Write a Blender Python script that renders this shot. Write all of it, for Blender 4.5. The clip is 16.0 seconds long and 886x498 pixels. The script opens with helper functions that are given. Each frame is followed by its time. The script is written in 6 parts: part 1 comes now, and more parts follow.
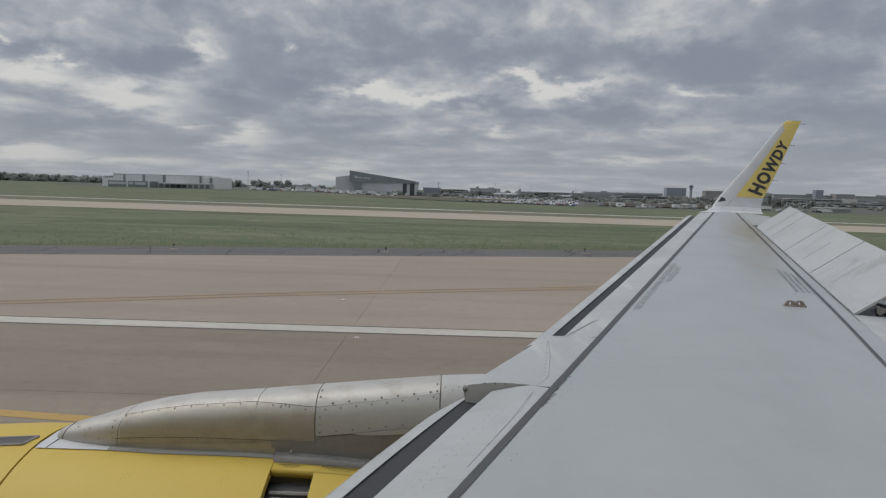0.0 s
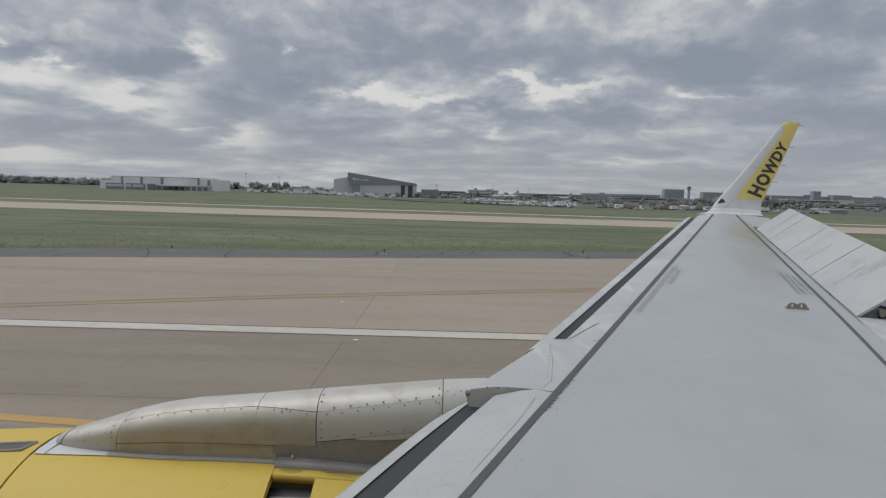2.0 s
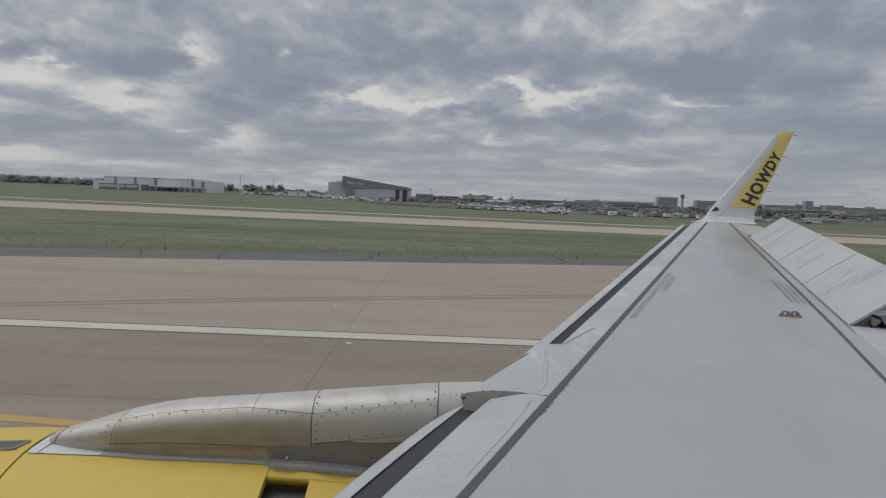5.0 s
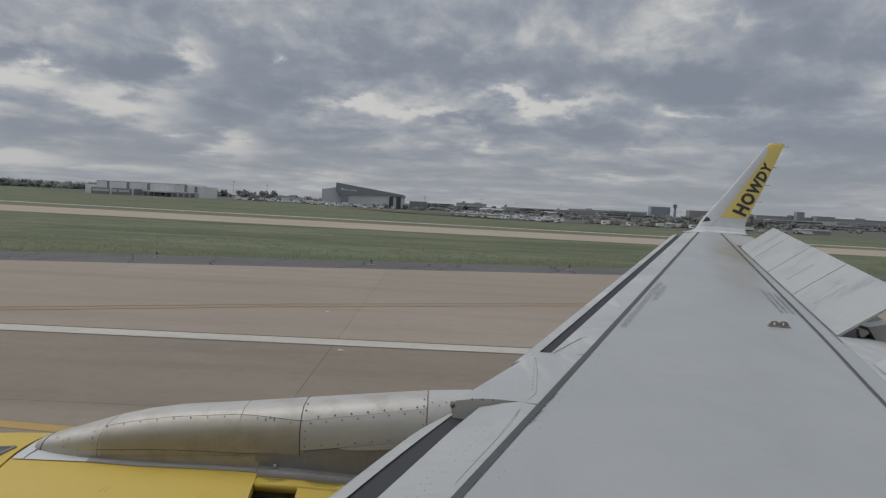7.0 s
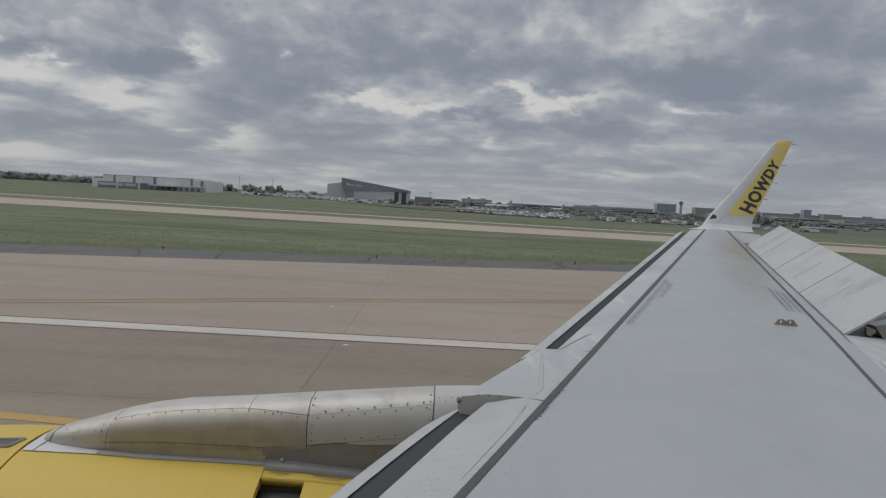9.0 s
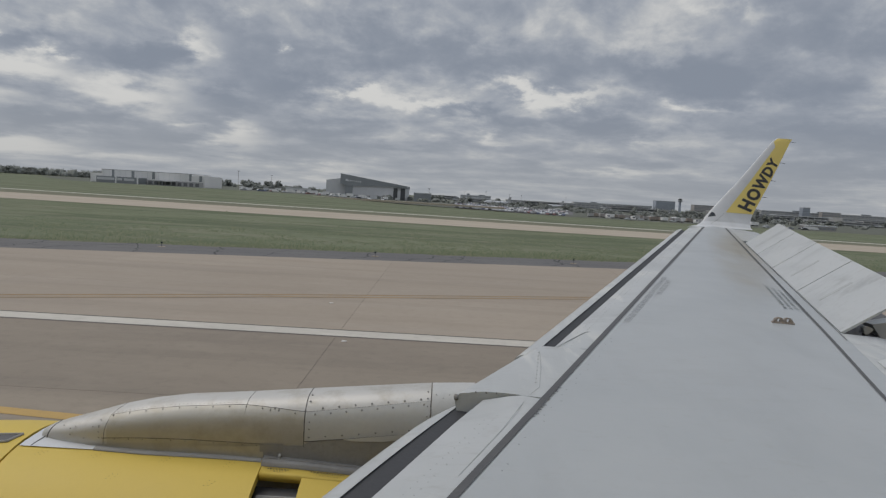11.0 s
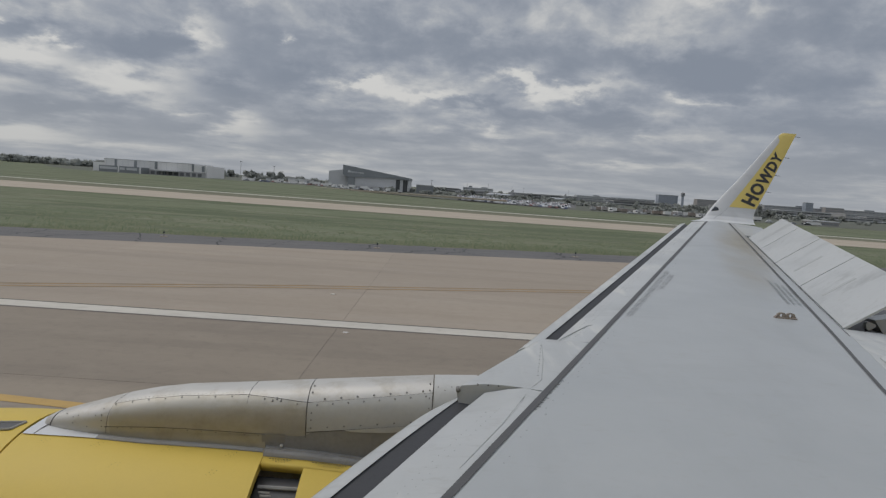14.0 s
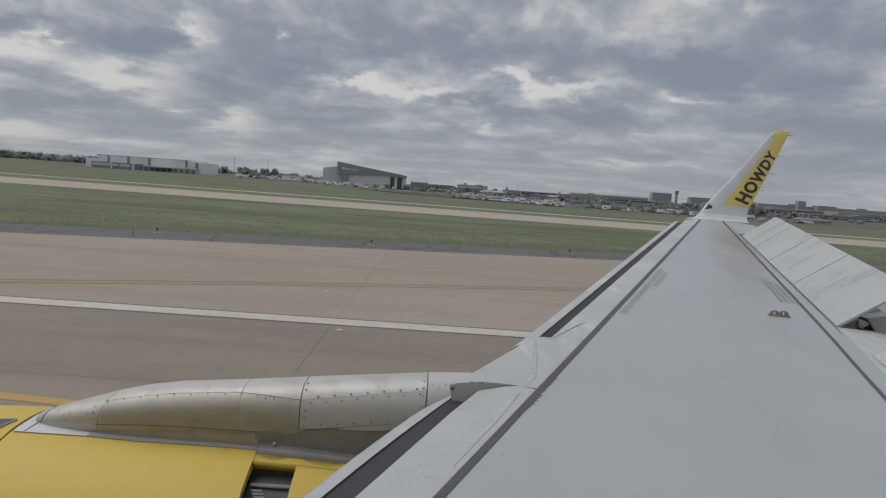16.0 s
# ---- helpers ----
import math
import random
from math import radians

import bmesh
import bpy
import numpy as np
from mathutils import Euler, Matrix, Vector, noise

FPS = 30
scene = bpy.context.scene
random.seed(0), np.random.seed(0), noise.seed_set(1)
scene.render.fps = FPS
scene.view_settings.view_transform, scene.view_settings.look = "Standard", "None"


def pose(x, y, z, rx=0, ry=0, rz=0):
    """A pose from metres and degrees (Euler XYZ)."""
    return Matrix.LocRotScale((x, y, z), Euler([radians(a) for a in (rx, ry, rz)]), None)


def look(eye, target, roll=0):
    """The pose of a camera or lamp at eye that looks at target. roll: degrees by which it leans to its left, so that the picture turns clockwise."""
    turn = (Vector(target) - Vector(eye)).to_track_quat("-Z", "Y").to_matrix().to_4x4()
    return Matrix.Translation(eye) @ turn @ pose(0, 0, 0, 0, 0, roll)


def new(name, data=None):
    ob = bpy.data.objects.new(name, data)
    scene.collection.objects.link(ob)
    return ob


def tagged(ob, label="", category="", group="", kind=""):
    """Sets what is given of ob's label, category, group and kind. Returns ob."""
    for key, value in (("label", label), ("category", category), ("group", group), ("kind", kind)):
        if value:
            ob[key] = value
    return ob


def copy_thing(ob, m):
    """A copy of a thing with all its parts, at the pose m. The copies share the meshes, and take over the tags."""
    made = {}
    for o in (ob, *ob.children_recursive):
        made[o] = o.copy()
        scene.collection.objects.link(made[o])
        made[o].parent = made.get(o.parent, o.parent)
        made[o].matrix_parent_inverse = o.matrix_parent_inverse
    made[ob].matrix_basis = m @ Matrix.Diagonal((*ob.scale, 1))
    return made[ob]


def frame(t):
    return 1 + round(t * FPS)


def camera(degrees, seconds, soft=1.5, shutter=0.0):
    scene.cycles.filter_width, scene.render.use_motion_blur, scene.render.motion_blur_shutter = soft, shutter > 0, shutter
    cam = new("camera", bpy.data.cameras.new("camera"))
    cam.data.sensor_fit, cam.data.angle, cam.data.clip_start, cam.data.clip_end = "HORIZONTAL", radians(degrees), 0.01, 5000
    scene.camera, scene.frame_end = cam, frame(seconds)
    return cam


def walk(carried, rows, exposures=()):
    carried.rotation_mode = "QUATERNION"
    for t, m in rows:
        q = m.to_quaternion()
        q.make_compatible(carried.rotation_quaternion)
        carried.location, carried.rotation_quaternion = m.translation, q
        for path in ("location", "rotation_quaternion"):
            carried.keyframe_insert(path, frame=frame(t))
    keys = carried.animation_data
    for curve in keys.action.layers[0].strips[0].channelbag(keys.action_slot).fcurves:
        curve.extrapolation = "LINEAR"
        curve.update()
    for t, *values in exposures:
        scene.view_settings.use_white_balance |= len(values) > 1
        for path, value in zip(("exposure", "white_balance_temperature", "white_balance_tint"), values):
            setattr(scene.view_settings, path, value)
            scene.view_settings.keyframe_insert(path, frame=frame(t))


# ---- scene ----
cam = camera(67.6, 16.0, soft=1.3)

# seconds, eye x y z, turn to the left, tilt, lean (degrees)
PATH = [
    (0, 0.056, -0.010, 4.596, 0.543, -5.128, 1.586),
    (0.5, 0.064, -0.004, 4.591, 0.371, -5.427, 1.551),
    (1, 0.053, 0.007, 4.582, 0.159, -5.419, 1.395),
    (1.5, 0.041, 0.018, 4.597, 0.217, -5.325, 1.337),
    (2, 0.029, 0.024, 4.602, 0.391, -4.969, 1.504),
    (2.5, 0.025, 0.005, 4.620, 0.741, -4.694, 1.712),
    (3, -0.002, -0.004, 4.631, 0.623, -4.615, 2.155),
    (3.5, 0.012, 0.003, 4.596, 0.615, -4.771, 2.310),
    (4, 0.003, 0.005, 4.586, 0.316, -4.661, 2.221),
    (6.5, 0.018, 0.003, 4.608, -0.622, -4.311, 2.656),
    (7, 0.023, -0.003, 4.597, -0.690, -3.862, 2.819),
    (7.5, 0.017, -0.005, 4.594, -0.599, -4.087, 2.899),
    (8, 0.011, -0.013, 4.594, -0.320, -4.045, 2.893),
    (10.5, 0.005, -0.010, 4.608, -0.423, -4.628, 3.360),
    (11, 0.012, -0.013, 4.607, -0.398, -4.574, 3.383),
    (11.5, 0.001, -0.013, 4.608, -0.425, -4.702, 3.539),
    (12, 0.005, -0.008, 4.606, -0.276, -4.790, 3.576),
    (12.5, 0.000, 0.000, 4.600, 0.000, -4.800, 3.900),
    (13, -0.004, -0.012, 4.603, -0.059, -4.897, 3.702),
    (13.5, 0.002, -0.004, 4.609, -0.036, -5.136, 4.133),
    (14, 0.003, -0.006, 4.606, -0.275, -5.259, 3.863),
    (14.5, 0.005, 0.001, 4.605, -0.345, -5.242, 3.942),
    (15, 0.003, -0.005, 4.611, -0.521, -5.426, 3.837),
    (15.5, 0.004, 0.008, 4.615, -0.755, -5.604, 3.975),
    (16, 0.004, 0.012, 4.604, -0.785, -5.460, 4.037),
]


def gaze(x, y, z, turn, tilt, lean):
    """Pose of the held camera that faces +y, turned left, tilted up and leaning left."""
    a, b = radians(turn), radians(tilt)
    way = Vector((-math.sin(a) * math.cos(b), math.cos(a) * math.cos(b), math.sin(b)))
    eye = Vector((x, y, z))
    return look(eye, eye + way, lean)


walk(cam, [(t, gaze(*p)) for t, *p in PATH], exposures=[(t, -0.01 + s, 6790, 12) for t, s in (
    (0, 0.03), (0.5, 0.05), (1.5, 0.11), (2.0, 0.14), (3.0, 0.15), (3.5, 0.28), (4.0, 0.20), (6.5, -0.10), (8.0, -0.07), (10.5, 0.0), (11.0, 0.03),
    (12.0, 0.04), (12.5, -0.04), (13.0, -0.06), (14.0, 0.0), (16.0, 0.0))])

# ---- sky, sun ----
SUN_AZ, SUN_EL = radians(-72), radians(58)   # from +y towards -x


def build_sky():
    world = bpy.data.worlds.new("overcast_sky")
    scene.world = world
    world.use_nodes = True
    nt = world.node_tree
    nt.nodes.clear()
    N, L = nt.nodes.new, nt.links.new

    def feed(sock, v):
        if hasattr(v, "is_output"):
            L(v, sock)
        else:
            sock.default_value = v

    def m(op, a, b=0.0, c=0.0, clamp=False):
        n = N("ShaderNodeMath")
        n.operation, n.use_clamp = op, clamp
        for i, v in enumerate((a, b, c)):
            feed(n.inputs[i], v)
        return n.outputs[0]

    def vec(x, y, z=0.0):
        n = N("ShaderNodeCombineXYZ")
        for i, v in enumerate((x, y, z)):
            feed(n.inputs[i], v)
        return n.outputs[0]

    def cloud_noise(v, scale, detail, rough, distort=0.0):
        n = N("ShaderNodeTexNoise")
        L(v, n.inputs["Vector"])
        n.inputs["Scale"].default_value, n.inputs["Detail"].default_value = scale, detail
        n.inputs["Roughness"].default_value, n.inputs["Distortion"].default_value = rough, distort
        return n.outputs["Fac"]

    def span(v, a, b):
        n = N("ShaderNodeMapRange")
        n.interpolation_type = "SMOOTHSTEP"
        for i, q in enumerate((v, a, b, 0.0, 1.0)):
            feed(n.inputs[i], q)
        return n.outputs[0]

    def mix(f, a, b):
        n = N("ShaderNodeMix")
        n.data_type = "RGBA"
        feed(n.inputs[0], f), feed(n.inputs[6], a), feed(n.inputs[7], b)
        return n.outputs[2]

    xyz = N("ShaderNodeSeparateXYZ")
    L(N("ShaderNodeTexCoord").outputs["Generated"], xyz.inputs[0])
    X, Y, Z = xyz.outputs
    up = m("MAXIMUM", Z, 0.0)
    # the cloud deck is a flat layer far above: its pattern shrinks and flattens towards the horizon
    yy = m("MAXIMUM", Y, 0.05)
    shrink = m("POWER", m("ADD", up, 0.07), -0.7)
    along, away = m("MULTIPLY", m("ARCTAN2", X, Y), 3.0), m("SUBTRACT", m("MULTIPLY", shrink, 0.8), m("MULTIPLY", up, 4.0))
    deck = vec(along, m("MULTIPLY", away, 0.72), 3.1)
    lumps = vec(along, m("MULTIPLY", away, 0.5), 6.4)
    big = cloud_noise(deck, 1.0, 3.0, 0.5, 0.3)
    puff = cloud_noise(deck, 2.6, 9.0, 0.56, 0.25)
    fine = cloud_noise(lumps, 7.0, 7.0, 0.58, 0.1)
    # masses and breaks in the deck (bearing, height, half widths, strength), their outlines torn by the same noise
    wa = m("ADD", m("MULTIPLY", m("SUBTRACT", puff, 0.5), 0.16), m("MULTIPLY", m("SUBTRACT", fine, 0.5), 0.09))
    torn = cloud_noise(vec(along, m("MULTIPLY", away, 0.5), 9.7), 4.5, 8.0, 0.58, 0.1)
    we = m("MULTIPLY", m("SUBTRACT", torn, 0.5), m("ADD", 0.02, m("MULTIPLY", up, 0.5)))
    spot = vec(m("ADD", m("DIVIDE", X, yy), wa), m("ADD", m("DIVIDE", up, yy), we))
    shape = 0.0
    for a0, e0, sa, se, k in BREAKS:
        mp = N("ShaderNodeMapping")
        mp.vector_type = "TEXTURE"
        L(spot, mp.inputs[0])
        mp.inputs["Location"].default_value, mp.inputs["Scale"].default_value = (a0, e0, 0), (sa, se, 1)
        g = N("ShaderNodeTexGradient")
        g.gradient_type = "QUADRATIC_SPHERE"
        L(mp.outputs[0], g.inputs[0])
        shape = m("MULTIPLY_ADD", g.outputs["Fac"], k, shape)
    body = m("ADD", m("MULTIPLY", big, 0.30), m("ADD", m("MULTIPLY", puff, 0.62), m("MULTIPLY", fine, 0.28)))
    d = m("ADD", m("MULTIPLY", shape, 0.34), m("ADD", body, 0.085))
    ramp = N("ShaderNodeValToRGB")
    L(span(d, 0.46, 0.93), ramp.inputs[0])
    el = ramp.color_ramp.elements
    el[0].position, el[0].color = 0.0, (0.220, 0.262, 0.328, 1)
    el[1].position, el[1].color = 1.0, (0.588, 0.612, 0.619, 1)
    for p, c in ((0.22, (0.254, 0.296, 0.361, 1)), (0.42, (0.304, 0.346, 0.408, 1)), (0.60, (0.364, 0.403, 0.452, 1)), (0.78, (0.465, 0.497, 0.526, 1))):
        e = el.new(p)
        e.color = c
    sky = N("ShaderNodeTexSky")
    sky.sky_type, sky.sun_disc = "NISHITA", False
    sky.sun_elevation, sky.sun_rotation = SUN_EL, SUN_AZ
    nish = N("ShaderNodeVectorMath")
    nish.operation = "SCALE"
    L(sky.outputs[0], nish.inputs[0])
    nish.inputs[3].default_value = 0.09
    clouds = mix(span(d, 1.15, 1.6), ramp.outputs[0], nish.outputs[0])
    low = m("SUBTRACT", 1.0, span(Z, 0.0, 0.16))
    hazy = mix(m("MULTIPLY", low, 0.42), clouds, (0.375, 0.398, 0.41, 1))
    bg = N("ShaderNodeBackground")
    L(hazy, bg.inputs[0])
    # an overcast sky is brighter overhead than near the horizon
    L(m("ADD", 1.0, m("MULTIPLY", span(Z, 0.34, 0.85), 0.7)), bg.inputs[1])
    L(bg.outputs[0], N("ShaderNodeOutputWorld").inputs[0])


BREAKS = [
    (-0.626, 0.153, 0.134, 0.03, 0.9), (-0.576, 0.173, 0.033, 0.013, 0.8), (-0.465, 0.118, 0.149, 0.042, 0.8), (-0.37, 0.195, 0.048, 0.048, 0.7), (-0.258, 0.209, 0.021, 0.019, 0.7),
    (-0.101, 0.142, 0.042, 0.03, 1.2), (-0.031, 0.135, 0.112, 0.019, 0.9), (0.106, 0.165, 0.097, 0.021, 1.0), (0.178, 0.159, 0.134, 0.022, 0.8), (-0.303, 0.079, 0.063, 0.042, 0.7),
    (-0.624, 0.043, 0.142, 0.024, 0.8), (0.065, 0.091, 0.112, 0.016, 0.5), (0.368, 0.156, 0.142, 0.013, 0.4), (-0.396, 0.085, 0.06, 0.016, 0.5), (0.297, 0.103, 0.09, 0.01, 0.35),
    (-0.173, 0.036, 0.179, 0.012, 0.4), (0.25, 0.053, 0.299, 0.01, 0.3), (-0.668, 0.208, 0.033, 0.013, 0.7), (0.428, 0.303, 0.179, 0.024, 0.3), (-0.318, 0.254, 0.09, 0.03, 0.35),
    (-0.466, 0.172, 0.157, 0.042, -0.9), (-0.221, 0.147, 0.167, 0.063, -1.0), (-0.174, 0.216, 0.254, 0.082, -0.45), (-0.626, 0.196, 0.134, 0.039, -0.6), (-0.608, 0.079, 0.142, 0.022, -0.8),
    (-0.201, 0.088, 0.127, 0.022, -0.8), (0.05, 0.119, 0.179, 0.016, -0.5), (0.414, 0.189, 0.359, 0.039, -0.65), (0.286, 0.212, 0.254, 0.036, -0.5), (0.219, 0.122, 0.209, 0.021, -0.6),
    (0.018, 0.212, 0.299, 0.063, -0.4), (0.531, 0.271, 0.224, 0.082, -0.35), (-0.403, 0.058, 0.093, 0.015, -0.6), (-0.082, 0.071, 0.187, 0.016, -0.5), (-0.338, 0.127, 0.057, 0.042, -0.6),
    (-0.51, 0.089, 0.048, 0.016, -0.5), (0.522, 0.126, 0.209, 0.021, -0.45),
    (0.60, 0.07, 0.26, 0.05, -1.0), (0.62, 0.13, 0.22, 0.05, -0.5), (0.12, 0.05, 0.22, 0.02, -0.35), (0.45, 0.035, 0.30, 0.03, -0.7), (0.30, 0.065, 0.2, 0.018, -0.35), (-0.50, 0.03, 0.25, 0.014, 0.4), (-0.30, 0.31, 0.30, 0.04, 0.25),
]
build_sky()
sun = new("sun", bpy.data.lights.new("sun", "SUN"))
sun.data.energy, sun.data.angle, sun.data.color = 1.0, radians(35), (1.0, 0.96, 0.90)
sun.matrix_world = look((-40 * math.sin(-SUN_AZ), 40 * math.cos(SUN_AZ), 40 * math.tan(SUN_EL)), (0, 0, 0))


# ---- materials ----
class Nodes:
    def __init__(self, name):
        self.mat = bpy.data.materials.new(name)
        self.mat.use_nodes = True
        self.nt = self.mat.node_tree
        self.bsdf = self.nt.nodes["Principled BSDF"]
        self.co = self.nt.nodes.new("ShaderNodeTexCoord").outputs["Object"]

    def link(self, a, b):
        self.nt.links.new(a, b)

    def scaled(self, s):
        n = self.nt.nodes.new("ShaderNodeMapping")
        self.link(self.co, n.inputs[0])
        n.inputs["Scale"].default_value = s
        return n.outputs[0]

    def noise(self, scale, detail=4.0, rough=0.55, stretch=None, distort=0.0):
        n = self.nt.nodes.new("ShaderNodeTexNoise")
        self.link(self.scaled(stretch) if stretch else self.co, n.inputs["Vector"])
        n.inputs["Scale"].default_value, n.inputs["Detail"].default_value = scale, detail
        n.inputs["Roughness"].default_value, n.inputs["Distortion"].default_value = rough, distort
        return n.outputs["Fac"]

    def span(self, v, a, b, lo=0.0, hi=1.0):
        n = self.nt.nodes.new("ShaderNodeMapRange")
        self.link(v, n.inputs[0])
        for i, q in enumerate((a, b, lo, hi)):
            n.inputs[i + 1].default_value = q
        return n.outputs[0]

    def mix(self, f, a, b):
        n = self.nt.nodes.new("ShaderNodeMix")
        n.data_type = "RGBA"
        for i, v in ((0, f), (6, a), (7, b)):
            if hasattr(v, "is_output"):
                self.link(v, n.inputs[i])
            else:
                n.inputs[i].default_value = v if i == 0 or len(v) == 4 else (*v, 1)
        return n.outputs[2]

    def times(self, a, b):
        n = self.nt.nodes.new("ShaderNodeMath")
        n.operation = "MULTIPLY"
        self.link(a, n.inputs[0])
        if hasattr(b, "is_output"):
            self.link(b, n.inputs[1])
        else:
            n.inputs[1].default_value = b
        return n.outputs[0]

    def random(self):
        return self.nt.nodes.new("ShaderNodeObjectInfo").outputs["Random"]

    def island(self):
        return self.nt.nodes.new("ShaderNodeNewGeometry").outputs["Random Per Island"]

    def finish(self, color, rough=0.6, metal=0.0, bump=None, depth=0.01, strength=0.4, spec=0.5, coat=0.0):
        b = self.bsdf.inputs
        for key, v in (("Base Color", color), ("Roughness", rough)):
            if hasattr(v, "is_output"):
                self.link(v, b[key])
            else:
                b[key].default_value = v if key == "Roughness" else (*v, 1)
        b["Metallic"].default_value, b["Specular IOR Level"].default_value = metal, spec
        b["Coat Weight"].default_value = coat
        if bump is not None:
            n = self.nt.nodes.new("ShaderNodeBump")
            n.inputs["Strength"].default_value, n.inputs["Distance"].default_value = strength, depth
            self.link(bump, n.inputs["Height"])
            self.link(n.outputs[0], b["Normal"])
        return self.mat


def blotchy(name, a, b, scale, rough=0.6, metal=0.0, grain=40.0, grain_mix=0.25, depth=0.004, strength=0.3, spec=0.5,
            vary=0.0, stretch=None, coat=0.0):
    """Two colours blended by soft blotches and a fine grain, with a light relief."""
    n = Nodes(name)
    f = n.span(n.noise(scale, 5.0, 0.6, stretch), 0.3, 0.7)
    c = n.mix(f, a, b)
    g = n.noise(grain, 3.0, 0.6)
    dark = tuple(v * 0.6 for v in a)
    c = n.mix(n.times(n.span(g, 0.45, 0.75), grain_mix), c, dark)
    if vary:
        c = n.mix(n.times(n.random(), vary), c, tuple(v * 0.55 for v in b))
    return n.finish(c, n.span(f, 0, 1, rough - 0.05, min(1.0, rough + 0.06)), metal, g, depth, strength, spec, coat)


def wing_paint(name, a, b, stain=0.0, grime=1.0, streak=0.0, rub_sheen=0.0):
    n = Nodes(name)
    c = n.mix(n.span(n.noise(0.6, 4.0, 0.6), 0.3, 0.7), a, b)
    c = n.mix(n.times(n.span(n.noise(2.2, 6.0, 0.65, (1.0, 0.25, 1.0)), 0.5, 0.75), 0.18 * grime), c, (0.27, 0.28, 0.285))
    c = n.mix(n.times(n.span(n.noise(14.0, 4.0, 0.7, (0.4, 1.0, 1.0)), 0.56, 0.8), 0.24 * grime), c, (0.30, 0.29, 0.27))
    if streak:
        # oily smears drawn back by the airflow
        smear = n.times(n.span(n.noise(1.5, 6.0, 0.62, (0.35, 1.7, 1.0), 0.3), 0.53, 0.66), n.span(n.noise(0.9, 3.0, 0.5), 0.42, 0.6))
        c = n.mix(n.times(smear, streak), c, (0.25, 0.26, 0.262))
        c = n.mix(n.times(n.span(n.noise(3.4, 7.0, 0.7, (0.6, 1.2, 1.0)), 0.5, 0.7), 0.35 * streak), c, (0.56, 0.57, 0.565))
    if rub_sheen:
        # cream rub marks drawn out along the span, the nose's sheen painted in
        mark = n.times(n.span(n.noise(1.7, 5.0, 0.55, (2.6, 0.55, 0.6), 0.6), 0.5, 0.63), n.span(n.noise(0.8, 2.0, 0.5), 0.40, 0.56))
        c = n.mix(n.times(mark, rub_sheen), c, (0.60, 0.60, 0.57))
    if stain:
        # sooty streak that runs back from the tip over the outer rear of the box
        g = n.nt.nodes.new("ShaderNodeTexGradient")
        g.gradient_type = "SPHERICAL"
        mp = n.nt.nodes.new("ShaderNodeMapping")
        mp.vector_type = "TEXTURE"
        n.link(n.co, mp.inputs[0])
        mp.inputs["Location"].default_value, mp.inputs["Scale"].default_value = (5.15, 11.3, 3.92), (0.50, 4.6, 1.2)
        mp.inputs["Rotation"].default_value = (0, 0, radians(-19.5))
        n.link(mp.outputs[0], g.inputs[0])
        s = n.times(n.span(g.outputs["Fac"], 0.0, 0.5), n.span(n.noise(0.9, 3.0, 0.5, (1.4, 0.5, 1.0)), 0.30, 0.62))
        c = n.mix(n.times(s, stain), c, (0.285, 0.262, 0.222))
    return n.finish(c, n.span(n.noise(1.1, 4.0), 0.3, 0.7, 0.30, 0.44), 0.0, n.noise(90.0, 2.0), 0.001, 0.12, 0.45)


M = {}
M["wing"] = wing_paint("grey_wing_paint", (0.362, 0.384, 0.397), (0.396, 0.416, 0.426), 0.72, 1.2, 0.16)
M["edge"] = wing_paint("pale_wing_paint", (0.415, 0.432, 0.437), (0.475, 0.49, 0.492), 0.0, 1.8, 0.5, 0.75)
M["spoiler"] = wing_paint("spoiler_paint", (0.455, 0.474, 0.48), (0.505, 0.52, 0.522), 0.0, 2.2, 0.55)
M["white"] = wing_paint("white_winglet_paint", (0.58, 0.595, 0.61), (0.64, 0.65, 0.66))
M["strip"] = blotchy("grey_sealant", (0.072, 0.073, 0.077), (0.095, 0.096, 0.10), 3.0, 0.6)
M["stencil"] = blotchy("faded_stencil", (0.275, 0.288, 0.30), (0.335, 0.348, 0.358), 6.0, 0.6)
M["stencil_faint"] = blotchy("fainter_stencil", (0.30, 0.325, 0.33), (0.345, 0.365, 0.37), 6.0, 0.6)
# dark grey for bays and recesses: their inner shade is in the colour
M["cavity"] = blotchy("cavity_shade_grey", (0.085, 0.086, 0.09), (0.115, 0.115, 0.12), 4.0, 0.7)
# very dark grey: the slot's shade is put into the colour
M["slot_shade"] = blotchy("slot_shade_grey", (0.038, 0.039, 0.044), (0.052, 0.053, 0.058), 3.0, 0.6)
M["yellow"] = blotchy("yellow_gloss_paint", (0.59, 0.430, 0.082), (0.635, 0.466, 0.097), 1.2, 0.5, 0, 60, 0.06, 0.001, 0.1, 0.35)
# lighter copy of the same yellow, making up for light missing on the winglet
M["yellow_lit"] = blotchy("yellow_paint_lit", (0.74, 0.585, 0.18), (0.78, 0.62, 0.20), 1.2, 0.5, 0, 60, 0.06, 0.001, 0.1, 0.35)
M["black"] = blotchy("black_lettering", (0.03, 0.03, 0.032), (0.05, 0.05, 0.052), 5.0, 0.5)
M["seam"] = blotchy("panel_gap", (0.085, 0.082, 0.078), (0.12, 0.115, 0.11), 8.0, 0.7)
M["fairing"] = blotchy("fairing_grey_paint", (0.45, 0.452, 0.44), (0.51, 0.512, 0.495), 2.5, 0.4, 0, 30, 0.15, 0.001, 0.1)
# dark metal; on the pylon foot it also stands in for the underside's shade
M["soot"] = blotchy("dark_shade_metal", (0.25, 0.247, 0.242), (0.31, 0.306, 0.298), 3.0, 0.6, 0.05, 30, 0.3, spec=0.3)
